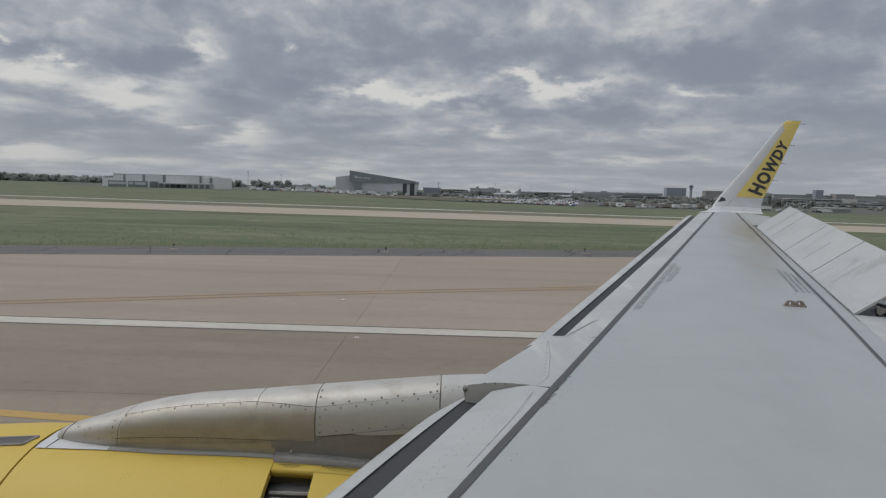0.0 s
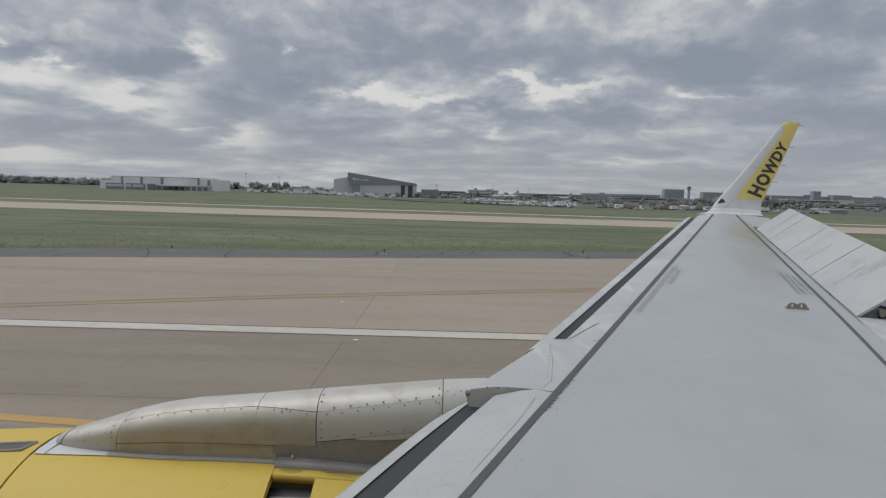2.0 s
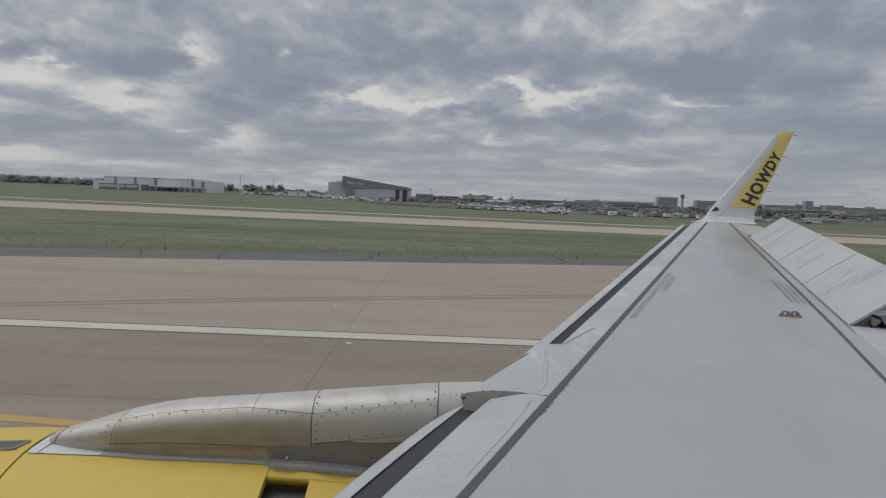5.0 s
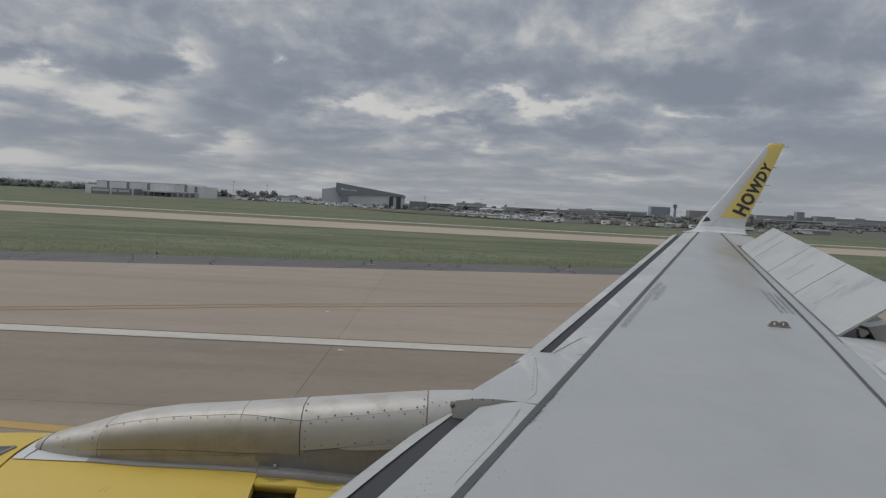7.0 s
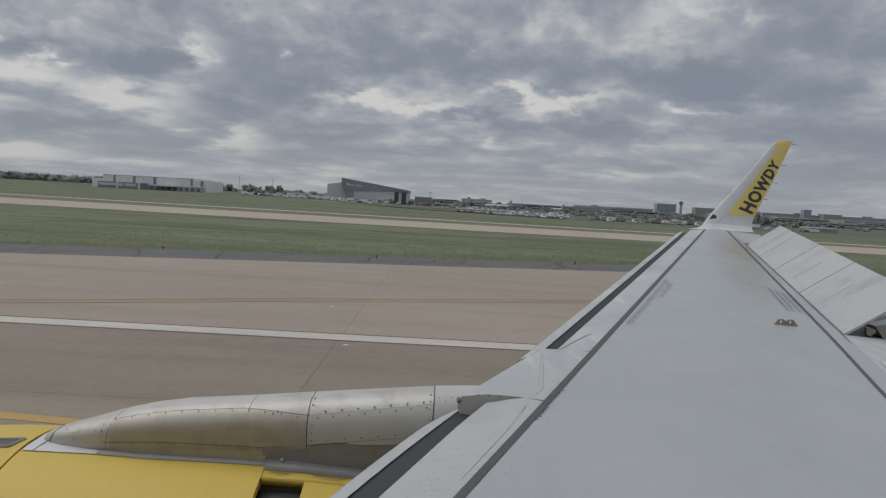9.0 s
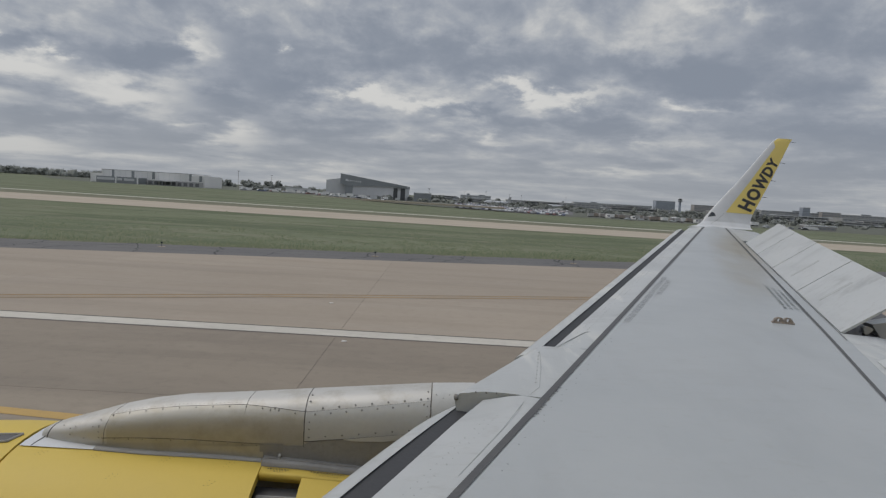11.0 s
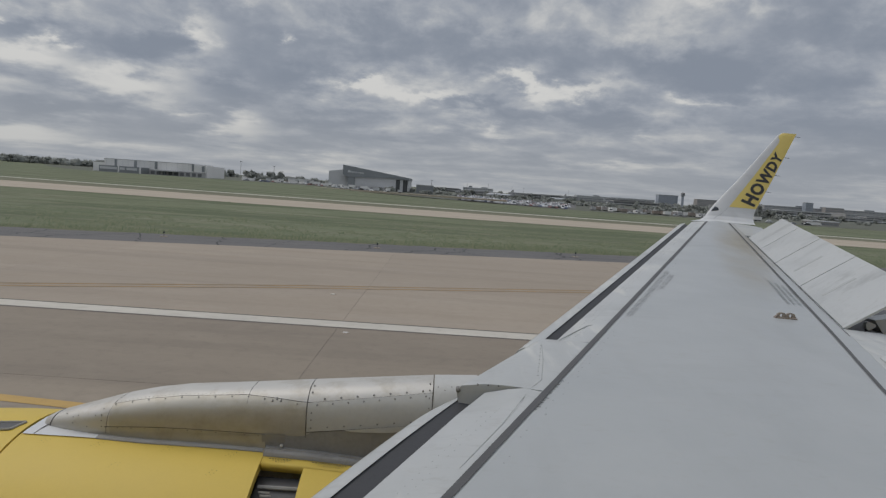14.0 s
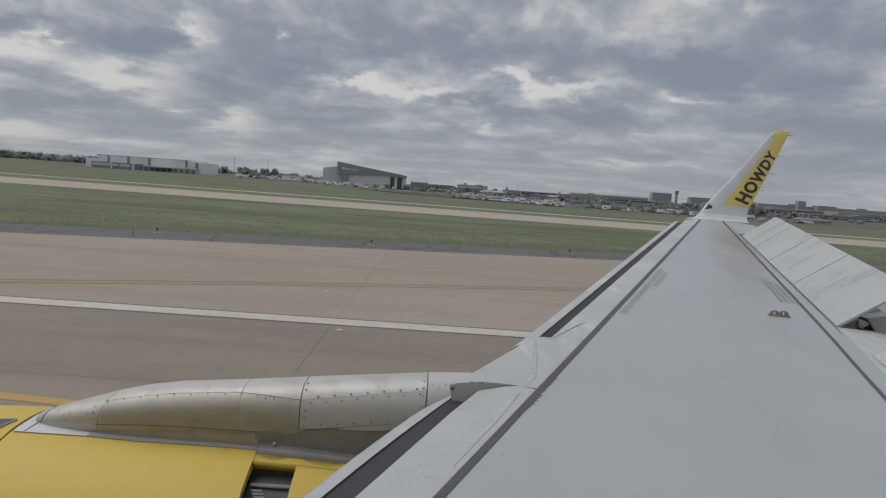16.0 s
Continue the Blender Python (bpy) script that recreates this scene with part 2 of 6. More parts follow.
M["seam_pale"] = blotchy("filled_panel_gap", (0.325, 0.34, 0.345), (0.385, 0.40, 0.40), 6.0, 0.6)
M["doubler"] = blotchy("rubbed_spoiler_paint", (0.395, 0.41, 0.41), (0.47, 0.485, 0.485), 5.0, 0.5)
M["rivet"] = blotchy("rivet_grey", (0.17, 0.166, 0.158), (0.27, 0.264, 0.253), 9.0, 0.65, 0.2, spec=0.3)
M["rust"] = blotchy("rusty_bracket", (0.22, 0.175, 0.145), (0.38, 0.34, 0.30), 30.0, 0.7)


def brushed(name, a, b, rough, metal=0.9):
    n = Nodes(name)
    c = n.mix(n.span(n.noise(1.6, 5.0, 0.6, (0.5, 1.5, 2.5)), 0.3, 0.7), a, b)
    c = n.mix(n.times(n.span(n.noise(5.0, 6.0, 0.7), 0.48, 0.75), 0.5), c, (0.27, 0.225, 0.15))
    r = n.span(n.noise(7.0, 5.0, 0.6, (0.2, 1.0, 3.0)), 0.25, 0.75, rough - 0.07, rough + 0.1)
    return n.finish(c, r, metal, n.noise(120.0, 2.0, 0.5, (0.1, 1.0, 1.0)), 0.0006, 0.15)


M["metal"] = brushed("brushed_aluminium", (0.50, 0.49, 0.465), (0.575, 0.565, 0.54), 0.53, 0.45)
M["metal_side"] = brushed("brownish_aluminium", (0.43, 0.415, 0.375), (0.50, 0.485, 0.44), 0.55, 0.5)
M["metal_dull"] = brushed("dull_aluminium", (0.27, 0.265, 0.255), (0.34, 0.335, 0.32), 0.55, 0.25)


def pavement(name, a, b, stain, patch, joint_vary=0.0, streak=0.0):
    n = Nodes(name)
    n.co = n.nt.nodes.new("ShaderNodeNewGeometry").outputs["Position"]     # stains run on from slab to slab
    c = n.mix(n.span(n.noise(0.06, 5.0, 0.6), 0.3, 0.7), a, b)
    c = n.mix(n.times(n.span(n.noise(0.35, 6.0, 0.65, (0.25, 1.0, 1.0)), 0.43, 0.68), 0.5), c, patch)
    c = n.mix(n.times(n.span(n.noise(0.9, 5.0, 0.62, (0.5, 1.0, 1.0), 0.4), 0.52, 0.66), 0.3), c, tuple(1.12 * v for v in b))
    c = n.mix(n.times(n.span(n.noise(2.5, 7.0, 0.7), 0.5, 0.78), 0.42), c, stain)
    if streak:
        c = n.mix(n.times(n.span(n.noise(1.0, 5.0, 0.6, (0.012, 0.45, 1.0)), 0.5, 0.72), streak), c, (0.07, 0.065, 0.06))
    if joint_vary:
        c = n.mix(n.times(n.random(), joint_vary), c, stain)
    g = n.noise(25.0, 5.0, 0.7)
    c = n.mix(n.times(n.span(g, 0.5, 0.8), 0.2), c, stain)
    return n.finish(c, 0.85, 0.0, g, 0.006, 0.5, 0.25)


M["concrete"] = pavement("runway_concrete", (0.290, 0.246, 0.196), (0.332, 0.284, 0.228), (0.165, 0.142, 0.12), (0.205, 0.176, 0.148), 0.32, 0.24)
M["concrete_exit"] = pavement("exit_concrete", (0.318, 0.270, 0.218), (0.366, 0.312, 0.253), (0.25, 0.213, 0.178), (0.375, 0.325, 0.272), 0.3, 0.2)
M["concrete_far"] = pavement("taxiway_concrete", (0.405, 0.348, 0.278), (0.455, 0.394, 0.318), (0.24, 0.208, 0.172), (0.31, 0.267, 0.215))
M["asphalt"] = pavement("old_asphalt", (0.125, 0.123, 0.124), (0.160, 0.156, 0.154), (0.07, 0.07, 0.073), (0.17, 0.165, 0.16))
M["crack"] = blotchy("dark_crack", (0.03, 0.03, 0.032), (0.05, 0.05, 0.05), 3.0, 0.9)
M["line_white"] = pavement("worn_white_line", (0.515, 0.487, 0.432), (0.58, 0.55, 0.49), (0.28, 0.255, 0.23), (0.38, 0.36, 0.33))
M["line_yellow"] = pavement("worn_yellow_line", (0.46, 0.305, 0.115), (0.52, 0.35, 0.14), (0.26, 0.2, 0.12), (0.34, 0.25, 0.12))
M["line_worn"] = pavement("rubbed_yellow_line", (0.36, 0.225, 0.085), (0.42, 0.27, 0.11), (0.16, 0.12, 0.08), (0.22, 0.16, 0.10))
M["border"] = blotchy("dark_line_border", (0.10, 0.09, 0.08), (0.15, 0.135, 0.12), 1.2, 0.85)
M["joint"] = blotchy("joint_sealant", (0.15, 0.132, 0.115), (0.185, 0.165, 0.145), 2.0, 0.8)


def meadow():
    n = Nodes("mown_grass")
    c = n.mix(n.span(n.noise(0.03, 6.0, 0.6), 0.3, 0.7), (0.154, 0.180, 0.116), (0.196, 0.216, 0.140))
    c = n.mix(n.times(n.span(n.noise(0.16, 7.0, 0.65, (0.4, 1.0, 1.0)), 0.47, 0.70), 0.8), c, (0.242, 0.236, 0.178))
    c = n.mix(n.times(n.span(n.noise(1.4, 8.0, 0.7), 0.45, 0.75), 0.35), c, (0.09, 0.12, 0.05))
    c = n.mix(n.times(n.span(n.noise(0.6, 8.0, 0.72, (0.5, 1.0, 1.0)), 0.45, 0.7), 0.6), c, (0.104, 0.124, 0.080))
    c = n.mix(n.times(n.span(n.noise(0.011, 5.0, 0.6), 0.45, 0.7), 0.45), c, (0.185, 0.18, 0.12))
    # mowing bands and damp blotches, long in the mower's direction
    c = n.mix(n.times(n.span(n.noise(0.09, 6.0, 0.7, (0.22, 1.0, 1.0)), 0.46, 0.58), 0.7), c, (0.098, 0.118, 0.072))
    c = n.mix(n.times(n.span(n.noise(0.22, 5.0, 0.7, (0.3, 1.0, 1.0), 0.5), 0.55, 0.65), 0.6), c, (0.225, 0.215, 0.155))
    g = n.noise(3.0, 8.0, 0.75)
    return n.finish(c, 0.95, 0.0, g, 0.12, 0.5, 0.1)


M["grass"] = meadow()


def leafy(name, a, b, through_light=0.45):
    n = Nodes(name)
    c = n.mix(n.island(), a, b)
    mat = n.finish(c, 0.8, 0.0, None, spec=0.2)
    # leaves let light through
    thin = n.nt.nodes.new("ShaderNodeBsdfTranslucent")
    n.link(c, thin.inputs[0])
    both = n.nt.nodes.new("ShaderNodeMixShader")
    both.inputs[0].default_value = through_light
    n.link(n.bsdf.outputs[0], both.inputs[1])
    n.link(thin.outputs[0], both.inputs[2])
    n.link(both.outputs[0], n.nt.nodes["Material Output"].inputs[0])
    return mat


M["blade"] = leafy("grass_blades", (0.100, 0.130, 0.072), (0.195, 0.205, 0.130), 0.0)
# greyed and lightened beyond real foliage: distance haze in the leaf colour
M["leaf"] = leafy("hazed_tree_leaves", (0.225, 0.243, 0.225), (0.27, 0.285, 0.265), 0.12)
M["bark"] = blotchy("tree_bark", (0.05, 0.042, 0.035), (0.09, 0.075, 0.06), 3.0, 0.9)
M["dry_verge"] = pavement("dry_verge", (0.145, 0.145, 0.095), (0.18, 0.172, 0.118), (0.09, 0.105, 0.06), (0.125, 0.135, 0.085))
M["dry_ground"] = pavement("worn_apron_ground", (0.10, 0.11, 0.085), (0.135, 0.14, 0.115), (0.075, 0.085, 0.06), (0.115, 0.12, 0.10))
M["rivet_dim"] = blotchy("faint_rivet", (0.30, 0.22, 0.05), (0.36, 0.27, 0.06), 9.0, 0.5)
M["cladding"] = blotchy("pale_metal_cladding", (0.53, 0.54, 0.548), (0.60, 0.605, 0.61), 0.08, 0.6, 0, 2.0, 0.1)
M["cladding_warm"] = blotchy("cream_cladding", (0.72, 0.715, 0.70), (0.79, 0.78, 0.765), 0.05, 0.6, 0, 2.0, 0.1)
M["roof_dark"] = blotchy("dark_slate_cladding", (0.225, 0.243, 0.252), (0.27, 0.285, 0.295), 0.1, 0.6, 0, 2.0, 0.1)
M["concrete_wall"] = blotchy("grey_concrete_wall", (0.37, 0.37, 0.368), (0.44, 0.435, 0.43), 0.05, 0.8, 0, 2.0, 0.1)
M["opening"] = blotchy("bay_shade_dark", (0.06, 0.062, 0.066), (0.09, 0.092, 0.096), 0.3, 0.6)
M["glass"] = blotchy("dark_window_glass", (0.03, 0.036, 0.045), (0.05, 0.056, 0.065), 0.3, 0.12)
# far windows and facades: distance haze is put into these paled colours
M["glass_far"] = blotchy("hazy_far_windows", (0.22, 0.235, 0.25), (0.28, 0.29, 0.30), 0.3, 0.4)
M["hotel_wall"] = blotchy("hazed_blue_facade", (0.31, 0.345, 0.40), (0.36, 0.39, 0.44), 0.05, 0.6, 0, 2.0, 0.1)
M["brown_wall"] = blotchy("hazed_brown_facade", (0.34, 0.32, 0.305), (0.39, 0.37, 0.355), 0.05, 0.7, 0, 2.0, 0.1)
M["dock"] = blotchy("grey_dock_door", (0.13, 0.135, 0.14), (0.19, 0.195, 0.2), 0.6, 0.6)
M["tyre"] = blotchy("black_rubber", (0.02, 0.02, 0.02), (0.035, 0.035, 0.035), 4.0, 0.8)
M["sign_yellow"] = blotchy("sign_yellow", (0.60, 0.40, 0.04), (0.66, 0.46, 0.06), 3.0, 0.5)


def car_paint(name, joined=False):
    n = Nodes(name)
    r = n.nt.nodes.new("ShaderNodeValToRGB")
    n.link(n.island() if joined else n.random(), r.inputs[0])
    r.color_ramp.interpolation = "CONSTANT"
    el = r.color_ramp.elements
    el[0].position, el[0].color = 0.0, (0.50, 0.51, 0.52, 1)
    el[1].position, el[1].color = 0.9, (0.10, 0.12, 0.18, 1)
    for p, c in ((0.3, (0.32, 0.33, 0.34, 1)), (0.55, (0.035, 0.037, 0.04, 1)), (0.72, (0.16, 0.16, 0.165, 1)), (0.82, (0.20, 0.09, 0.08, 1))):
        e = el.new(p)
        e.color = c
    return n.finish(r.outputs[0], 0.3, 0.0, None)


M["car"] = car_paint("car_paint")
M["far_car"] = car_paint("far_car_paint", True)


# ---- mesh helpers ----
def thing(name, place, label, category, group="", kind=""):
    e = new(name)
    e.empty_display_size = 0.2
    e.location = place
    return tagged(e, label, category, group, kind)


def mesh_of(name, bm, material, smooth=False):
    bmesh.ops.recalc_face_normals(bm, faces=bm.faces[:])
    me = bpy.data.meshes.new(name)
    bm.to_mesh(me)
    bm.free()
    me.materials.append(material)
    if smooth:
        me.polygons.foreach_set("use_smooth", [True] * len(me.polygons))
    return me


def part(name, bm, material, parent, label="", smooth=False):
    """One mesh object under a thing or a part."""
    ob = new(name, mesh_of(name, bm, material, smooth))
    ob.parent = parent
    return tagged(ob, label)


def piece(name, bm, material, label, category, kind="", smooth=False, group=""):
    """A top-level thing that is one mesh."""
    return tagged(new(name, mesh_of(name, bm, material, smooth)), label, category, group, kind)


def add_box(bm, x0, x1, y0, y1, z0, z1, bevel=0.0):
    v = [bm.verts.new((x, y, z)) for z in (z0, z1) for y in (y0, y1) for x in (x0, x1)]
    fs = [bm.faces.new([v[i] for i in f]) for f in ((0, 2, 3, 1), (4, 5, 7, 6), (0, 1, 5, 4), (2, 6, 7, 3), (0, 4, 6, 2), (1, 3, 7, 5))]
    if bevel:
        es = list({e for f in fs for e in f.edges})
        bmesh.ops.bevel(bm, geom=es, offset=bevel, segments=2, affect="EDGES", profile=0.5)
    return bm


def box(*a, bevel=0.0):
    return add_box(bmesh.new(), *a, bevel=bevel)


def loft(sections, close=True, caps=True):
    """Rings of points joined into a skin."""
    bm = bmesh.new()
    rings = [[bm.verts.new(p) for p in s] for s in sections]
    n = len(rings[0])
    for a, b in zip(rings, rings[1:]):
        for i in range(n if close else n - 1):
            j = (i + 1) % n
            bm.faces.new((a[i], a[j], b[j], b[i]))
    if caps and close:
        bm.faces.new(rings[0])
        bm.faces.new(rings[-1][::-1])
    return bm


def ribbon(points, width, z0=0.0, thick=0.0):
    """A band of that width along a line on the ground, raised to z0."""
    bm = bmesh.new()
    rows = []
    for i, p in enumerate(points):
        a, b = points[max(0, i - 1)], points[min(len(points) - 1, i + 1)]
        d = Vector((b[0] - a[0], b[1] - a[1])).normalized()
        n = Vector((-d.y, d.x)) * width / 2
        rows.append([bm.verts.new((p[0] + s * n.x, p[1] + s * n.y, z0)) for s in (1, -1)])
    for a, b in zip(rows, rows[1:]):
        bm.faces.new((a[0], a[1], b[1], b[0]))
    if thick:
        r = bmesh.ops.extrude_face_region(bm, geom=bm.faces[:])
        for v in r["geom"]:
            if isinstance(v, bmesh.types.BMVert):
                v.co.z -= thick
    return bm


def slab(outline, z_top, depth):
    bm = bmesh.new()
    top = [bm.verts.new((x, y, z_top)) for x, y in outline]
    low = [bm.verts.new((x, y, z_top - depth)) for x, y in outline]
    bm.faces.new(top)
    n = len(top)
    for i in range(n):
        bm.faces.new((top[i], low[i], low[(i + 1) % n], top[(i + 1) % n]))
    return bm


def rod(bm, a, b, r0, r1=None, n=8):
    """A tapered round bar from a to b."""
    a, b, r1 = Vector(a), Vector(b), r0 if r1 is None else r1
    q = (b - a).to_track_quat("Z", "Y")
    rings = []
    for p, r in ((a, r0), (b, r1)):
        rings.append([bm.verts.new(p + q @ Vector((r * math.cos(t), r * math.sin(t), 0))) for t in [2 * math.pi * i / n for i in range(n)]])
    for i in range(n):
        j = (i + 1) % n
        bm.faces.new((rings[0][i], rings[0][j], rings[1][j], rings[1][i]))
    bm.faces.new(rings[0][::-1])
    bm.faces.new(rings[1])
    return bm


def step(a, b, v):
    t = min(1.0, max(0.0, (v - a) / (b - a)))
    return t * t * (3 - 2 * t)


# ---- ground ----
def ground_z(x, y):
    """The land sinks a few metres beyond the far taxiway, more towards +x."""
    if y < 150:
        return -0.03
    b = x / y
    return -0.03 - step(150, 420, y) * (2.6 * step(-0.25, 0.0, b) + 1.4 * step(0.0, 0.2, b))


def build_ground():
    ys = [-900, -200, -60, -20, 0, 20, 40, 60, 90, 120, 150, 180, 210, 240, 270, 300, 330, 360, 390, 420, 480, 560, 700, 900, 1300, 2000, 3000, 4800]
    bm = bmesh.new()
    rows = []
    for y in ys:
        w = max(700, abs(y) * 1.15)
        rows.append([bm.verts.new((w * (i / 30 - 1), y, ground_z(w * (i / 30 - 1), y))) for i in range(61)])
    for a, b in zip(rows, rows[1:]):
        for i in range(60):
            bm.faces.new((a[i], a[i + 1], b[i + 1], b[i]))
    piece("ground", bm, M["grass"], "mown green airfield grass with dry patches", "ground", "structure", True)


build_ground()


def build_apron():
    """Worn ground, car parks and roads beyond the airfield's grass."""
    bm = bmesh.new()
    rows = []
    for y, a, b in ((425, 0.0, 0.8), (440, -0.10, 0.9), (480, -0.56, 1.0), (560, -0.58, 1.0), (700, -0.6, 1.0), (900, -0.6, 1.0), (1300, -0.5, 1.0), (2000, -0.4, 1.0), (3000, -0.3, 1.0)):
        rows.append([bm.verts.new((y * (a + (b - a) * i / 30), y, ground_z(y * (a + (b - a) * i / 30), y) + 0.12)) for i in range(31)])
    for p, q in zip(rows, rows[1:]):
        for i in range(30):
            bm.faces.new((p[i], p[i + 1], q[i + 1], q[i]))
    piece("apron", bm, M["dry_ground"], "worn grey-brown apron ground beyond the grass", "apron", "structure", True)


build_apron()


# ---- airliner: wing, winglet, spoilers, engine, pylon ----
plane = thing("airliner", (0, 0, 0), "grey and yellow airliner rolling on the runway, spoilers raised", "aeroplane")


def top_z(y):
    return 2.90 + 0.09 * y


def spar_x(y):
    return 0.14 + 0.489 * (y - 3.02)


def hinge_x(y):
    return 4.082 + 0.298 * (y - 6.52)


def rear_x(y):
    return 3.38 + 0.306 * (y - 4.87)


def skin_z(x, y):
    """Upper skin of the wing box, gently cambered between the spars."""
    a, b = spar_x(y), rear_x(y)
    t = min(1.0, max(0.0, (x - a) / (b - a)))
    return top_z(y) + 0.02 * math.sin(math.pi * t)


def build_wing():
    def section(y):
        s, h, z = spar_x(y), hinge_x(y), top_z(y)
        th = 0.62 - 0.026 * y
        upper = [(s - 0.02, z - 0.002)]
        for i in range(11):
            x = s + (rear_x(y) - s) * i / 10
            upper.append((x, skin_z(x, y)))
        upper.append((h - 0.015, z))
        lower = [(h - 0.015, z - 0.25 * th), (h - 0.4, z - 0.62 * th), ((s + h) / 2, z - th), (s - 0.06, z - 0.8 * th)]
        return [(x, y, q) for x, q in upper + lower]
    wing = part("wing", loft([section(-0.1 + 15.2 * i / 24) for i in range(25)]), M["wing"], plane,
                "light grey painted upper wing skin with soot stains", True)
    wing.data.set_sharp_from_angle(angle=radians(40))

    # fixed nose between front spar and slat slot: pale, curving down into the slot
    def nose(y, reach):
        up = step(4.0, 4.34, y) if y < 4.4 else 0.0
        lift = 0.022 * up
        if y < 4.4:
            reach += 0.025 - 0.03 * up - 0.022 * min(1.6, max(0.0, (4.0 - y) / 0.9))
        s, z = spar_x(y), top_z(y) + lift
        prof = [(-0.0205, -0.003 - lift), (-0.15, -0.007), (-0.25, -0.02), (-0.33, -0.038), (-reach, -0.056),
                (-reach - 0.012, -0.085), (-reach + 0.02, -0.14), (-reach + 0.12, -0.30), (-0.064, -0.34)]
        return [(s + a, y, z + b) for a, b in prof]
    for a, b, r in ((1.6, 4.34, 0.42), (5.5, 15.1, 0.36)):
        nb = part("fixed_nose", loft([nose(a + (b - a) * i / 64, r) for i in range(65)]), M["edge"], wing, "pale painted fixed leading edge", True)
        nb.data.set_sharp_from_angle(angle=radians(35))

    # fairing over the pylon: a raised, rounded cap with a step on its inboard side
    def cap(y):
        s, z = spar_x(y), top_z(y)
        t = (y - 4.36) / 1.12
        up = 0.014 * (1 - t) + 0.004
        fore = 0.585 - 0.115 * t
        prof = [(-0.0205, -0.003), (-0.10, 0.15 * up), (-0.20, 0.6 * up), (-0.30, 0.95 * up), (-0.42, up), (-fore, up - 0.022), (-fore - 0.03, up - 0.07),
                (-fore - 0.01, up - 0.16), (-fore + 0.1, -0.3), (-0.1, -0.3)]
        return [(s + a, y, z + b) for a, b in prof]
    cb = part("pylon_cap", loft([cap(4.36 + 1.12 * i / 8) for i in range(9)]), M["edge"], wing, "pale rounded fairing over the pylon", True)
    cb.data.set_sharp_from_angle(angle=radians(40))
    part("cap_bolt", rod(bmesh.new(), (spar_x(4.35) - 0.60, 4.352, top_z(4.35) - 0.035), (spar_x(4.35) - 0.60, 4.40, top_z(4.35) - 0.035), 0.016, 0.016, 12), M["rivet"], wing, "dark bolt at the end of the cap", True)
    for k in range(3):
        x = spar_x(4.35) - 0.47 + 0.07 * k
        part("fastener", rod(bmesh.new(), (x, 4.352, top_z(4.35) + 0.012), (x, 4.366, top_z(4.35) + 0.012), 0.006, 0.006, 8), M["rivet"], wing)

    # sealant strips over the two spars
    for fx, y0, y1, w, dz in ((spar_x, -0.1, 15.1, 0.052, 0.0), (lambda y: rear_x(y) + 0.022 * step(4.6, 6.5, y), -0.1, 15.1, 0.032, 0.0)):
        bm = bmesh.new()
        edge = [[bm.verts.new((fx(y) + k, y, top_z(y) + 0.006 + dz)) for k in (-w / 2, w / 2)] for y in [y0 + (y1 - y0) * i / 30 for i in range(31)]]
        for p, q in zip(edge, edge[1:]):
            bm.faces.new((p[0], p[1], q[1], q[0]))
        part("sealant_strip", bm, M["strip"], wing, "dark grey sealant line")
    # panel gaps: thin lines behind the rear strip and on the nose
    bm = bmesh.new()
    for k, w in ((0.0, 0.004),):
        q = [bm.verts.new((hinge_x(y) - 0.03 + d, y, top_z(y) + 0.004)) for y in (6.2, 13.0) for d in (-w, w)]
        bm.faces.new((q[0], q[1], q[3], q[2]))
    part("hinge_gap", bm, M["seam"], wing)
    bm = bmesh.new()
    rod(bm, (1.02, 5.50, top_z(5.5) - 0.026), (1.40, 6.0, top_z(6.0) - 0.009), 0.004, 0.004, 5)
    rod(bm, (1.40, 6.0, top_z(6.0) - 0.009), (1.47, 6.05, top_z(6.05) - 0.009), 0.003, 0.003, 5)
    # the seam runs over the cap, round its foot and on along the nose; short fastener marks beside it
    run = [(5.52, -0.413, -0.012), (5.33, -0.38, 0.006), (4.95, -0.237, 0.012), (4.541, -0.106, 0.004), (4.37, -0.12, 0.003), (4.126, -0.098, 0.008), (3.82, -0.082, -0.003), (3.26, -0.076, -0.0035)]
    for (ya, oa, za), (yb, ob_, zb) in zip(run, run[1:]):
        rod(bm, (spar_x(ya) + oa, ya, top_z(ya) + za), (spar_x(yb) + ob_, yb, top_z(yb) + zb), *((0.002, 0.002) if ya > 4.2 else (0.0013, 0.0013)), 5)
    for k in range(9):
        y = 4.60 + 0.085 * k
        x = spar_x(y) - 0.13 - 0.19 * (y - 4.54) / 0.6
        rod(bm, (x - 0.010, y, top_z(y) + 0.0122), (x, y, top_z(y) + 0.0112), 0.0022, 0.0022, 5)
    tagged(part("panel_seam", bm, M["seam_pale"], wing), kind="stuff")

    # faded stencil lines, too worn to read: short bars
    rnd = random.Random(4)
    bm = bmesh.new()

    def bar(bm, u0, v0, du, dv, o, ax):
        pts = []
        for a, b in ((0, 0), (du, 0), (du, dv), (0, dv)):
            x, y = o[0] + ax[0] * (u0 + a) + ax[1] * (v0 + b), o[1] + ax[1] * (u0 + a) - ax[0] * (v0 + b)
            pts.append(bm.verts.new((x, y, skin_z(x, y) + 0.005)))
        bm.faces.new(pts)
    ax = Vector((0.489, 1.0)).normalized()
    for row, (a, b) in enumerate(((-0.2, 2.35), (1.25, 2.25))):
        u = a
        while u < b:
            for k in range(rnd.randint(3, 7)):
                w = rnd.uniform(0.024, 0.034)
                for d in (0.0, w - 0.008):
                    bar(bm, u + d, 0.085 * row - 0.058, 0.008, 0.066, (2.02, 6.60), ax)
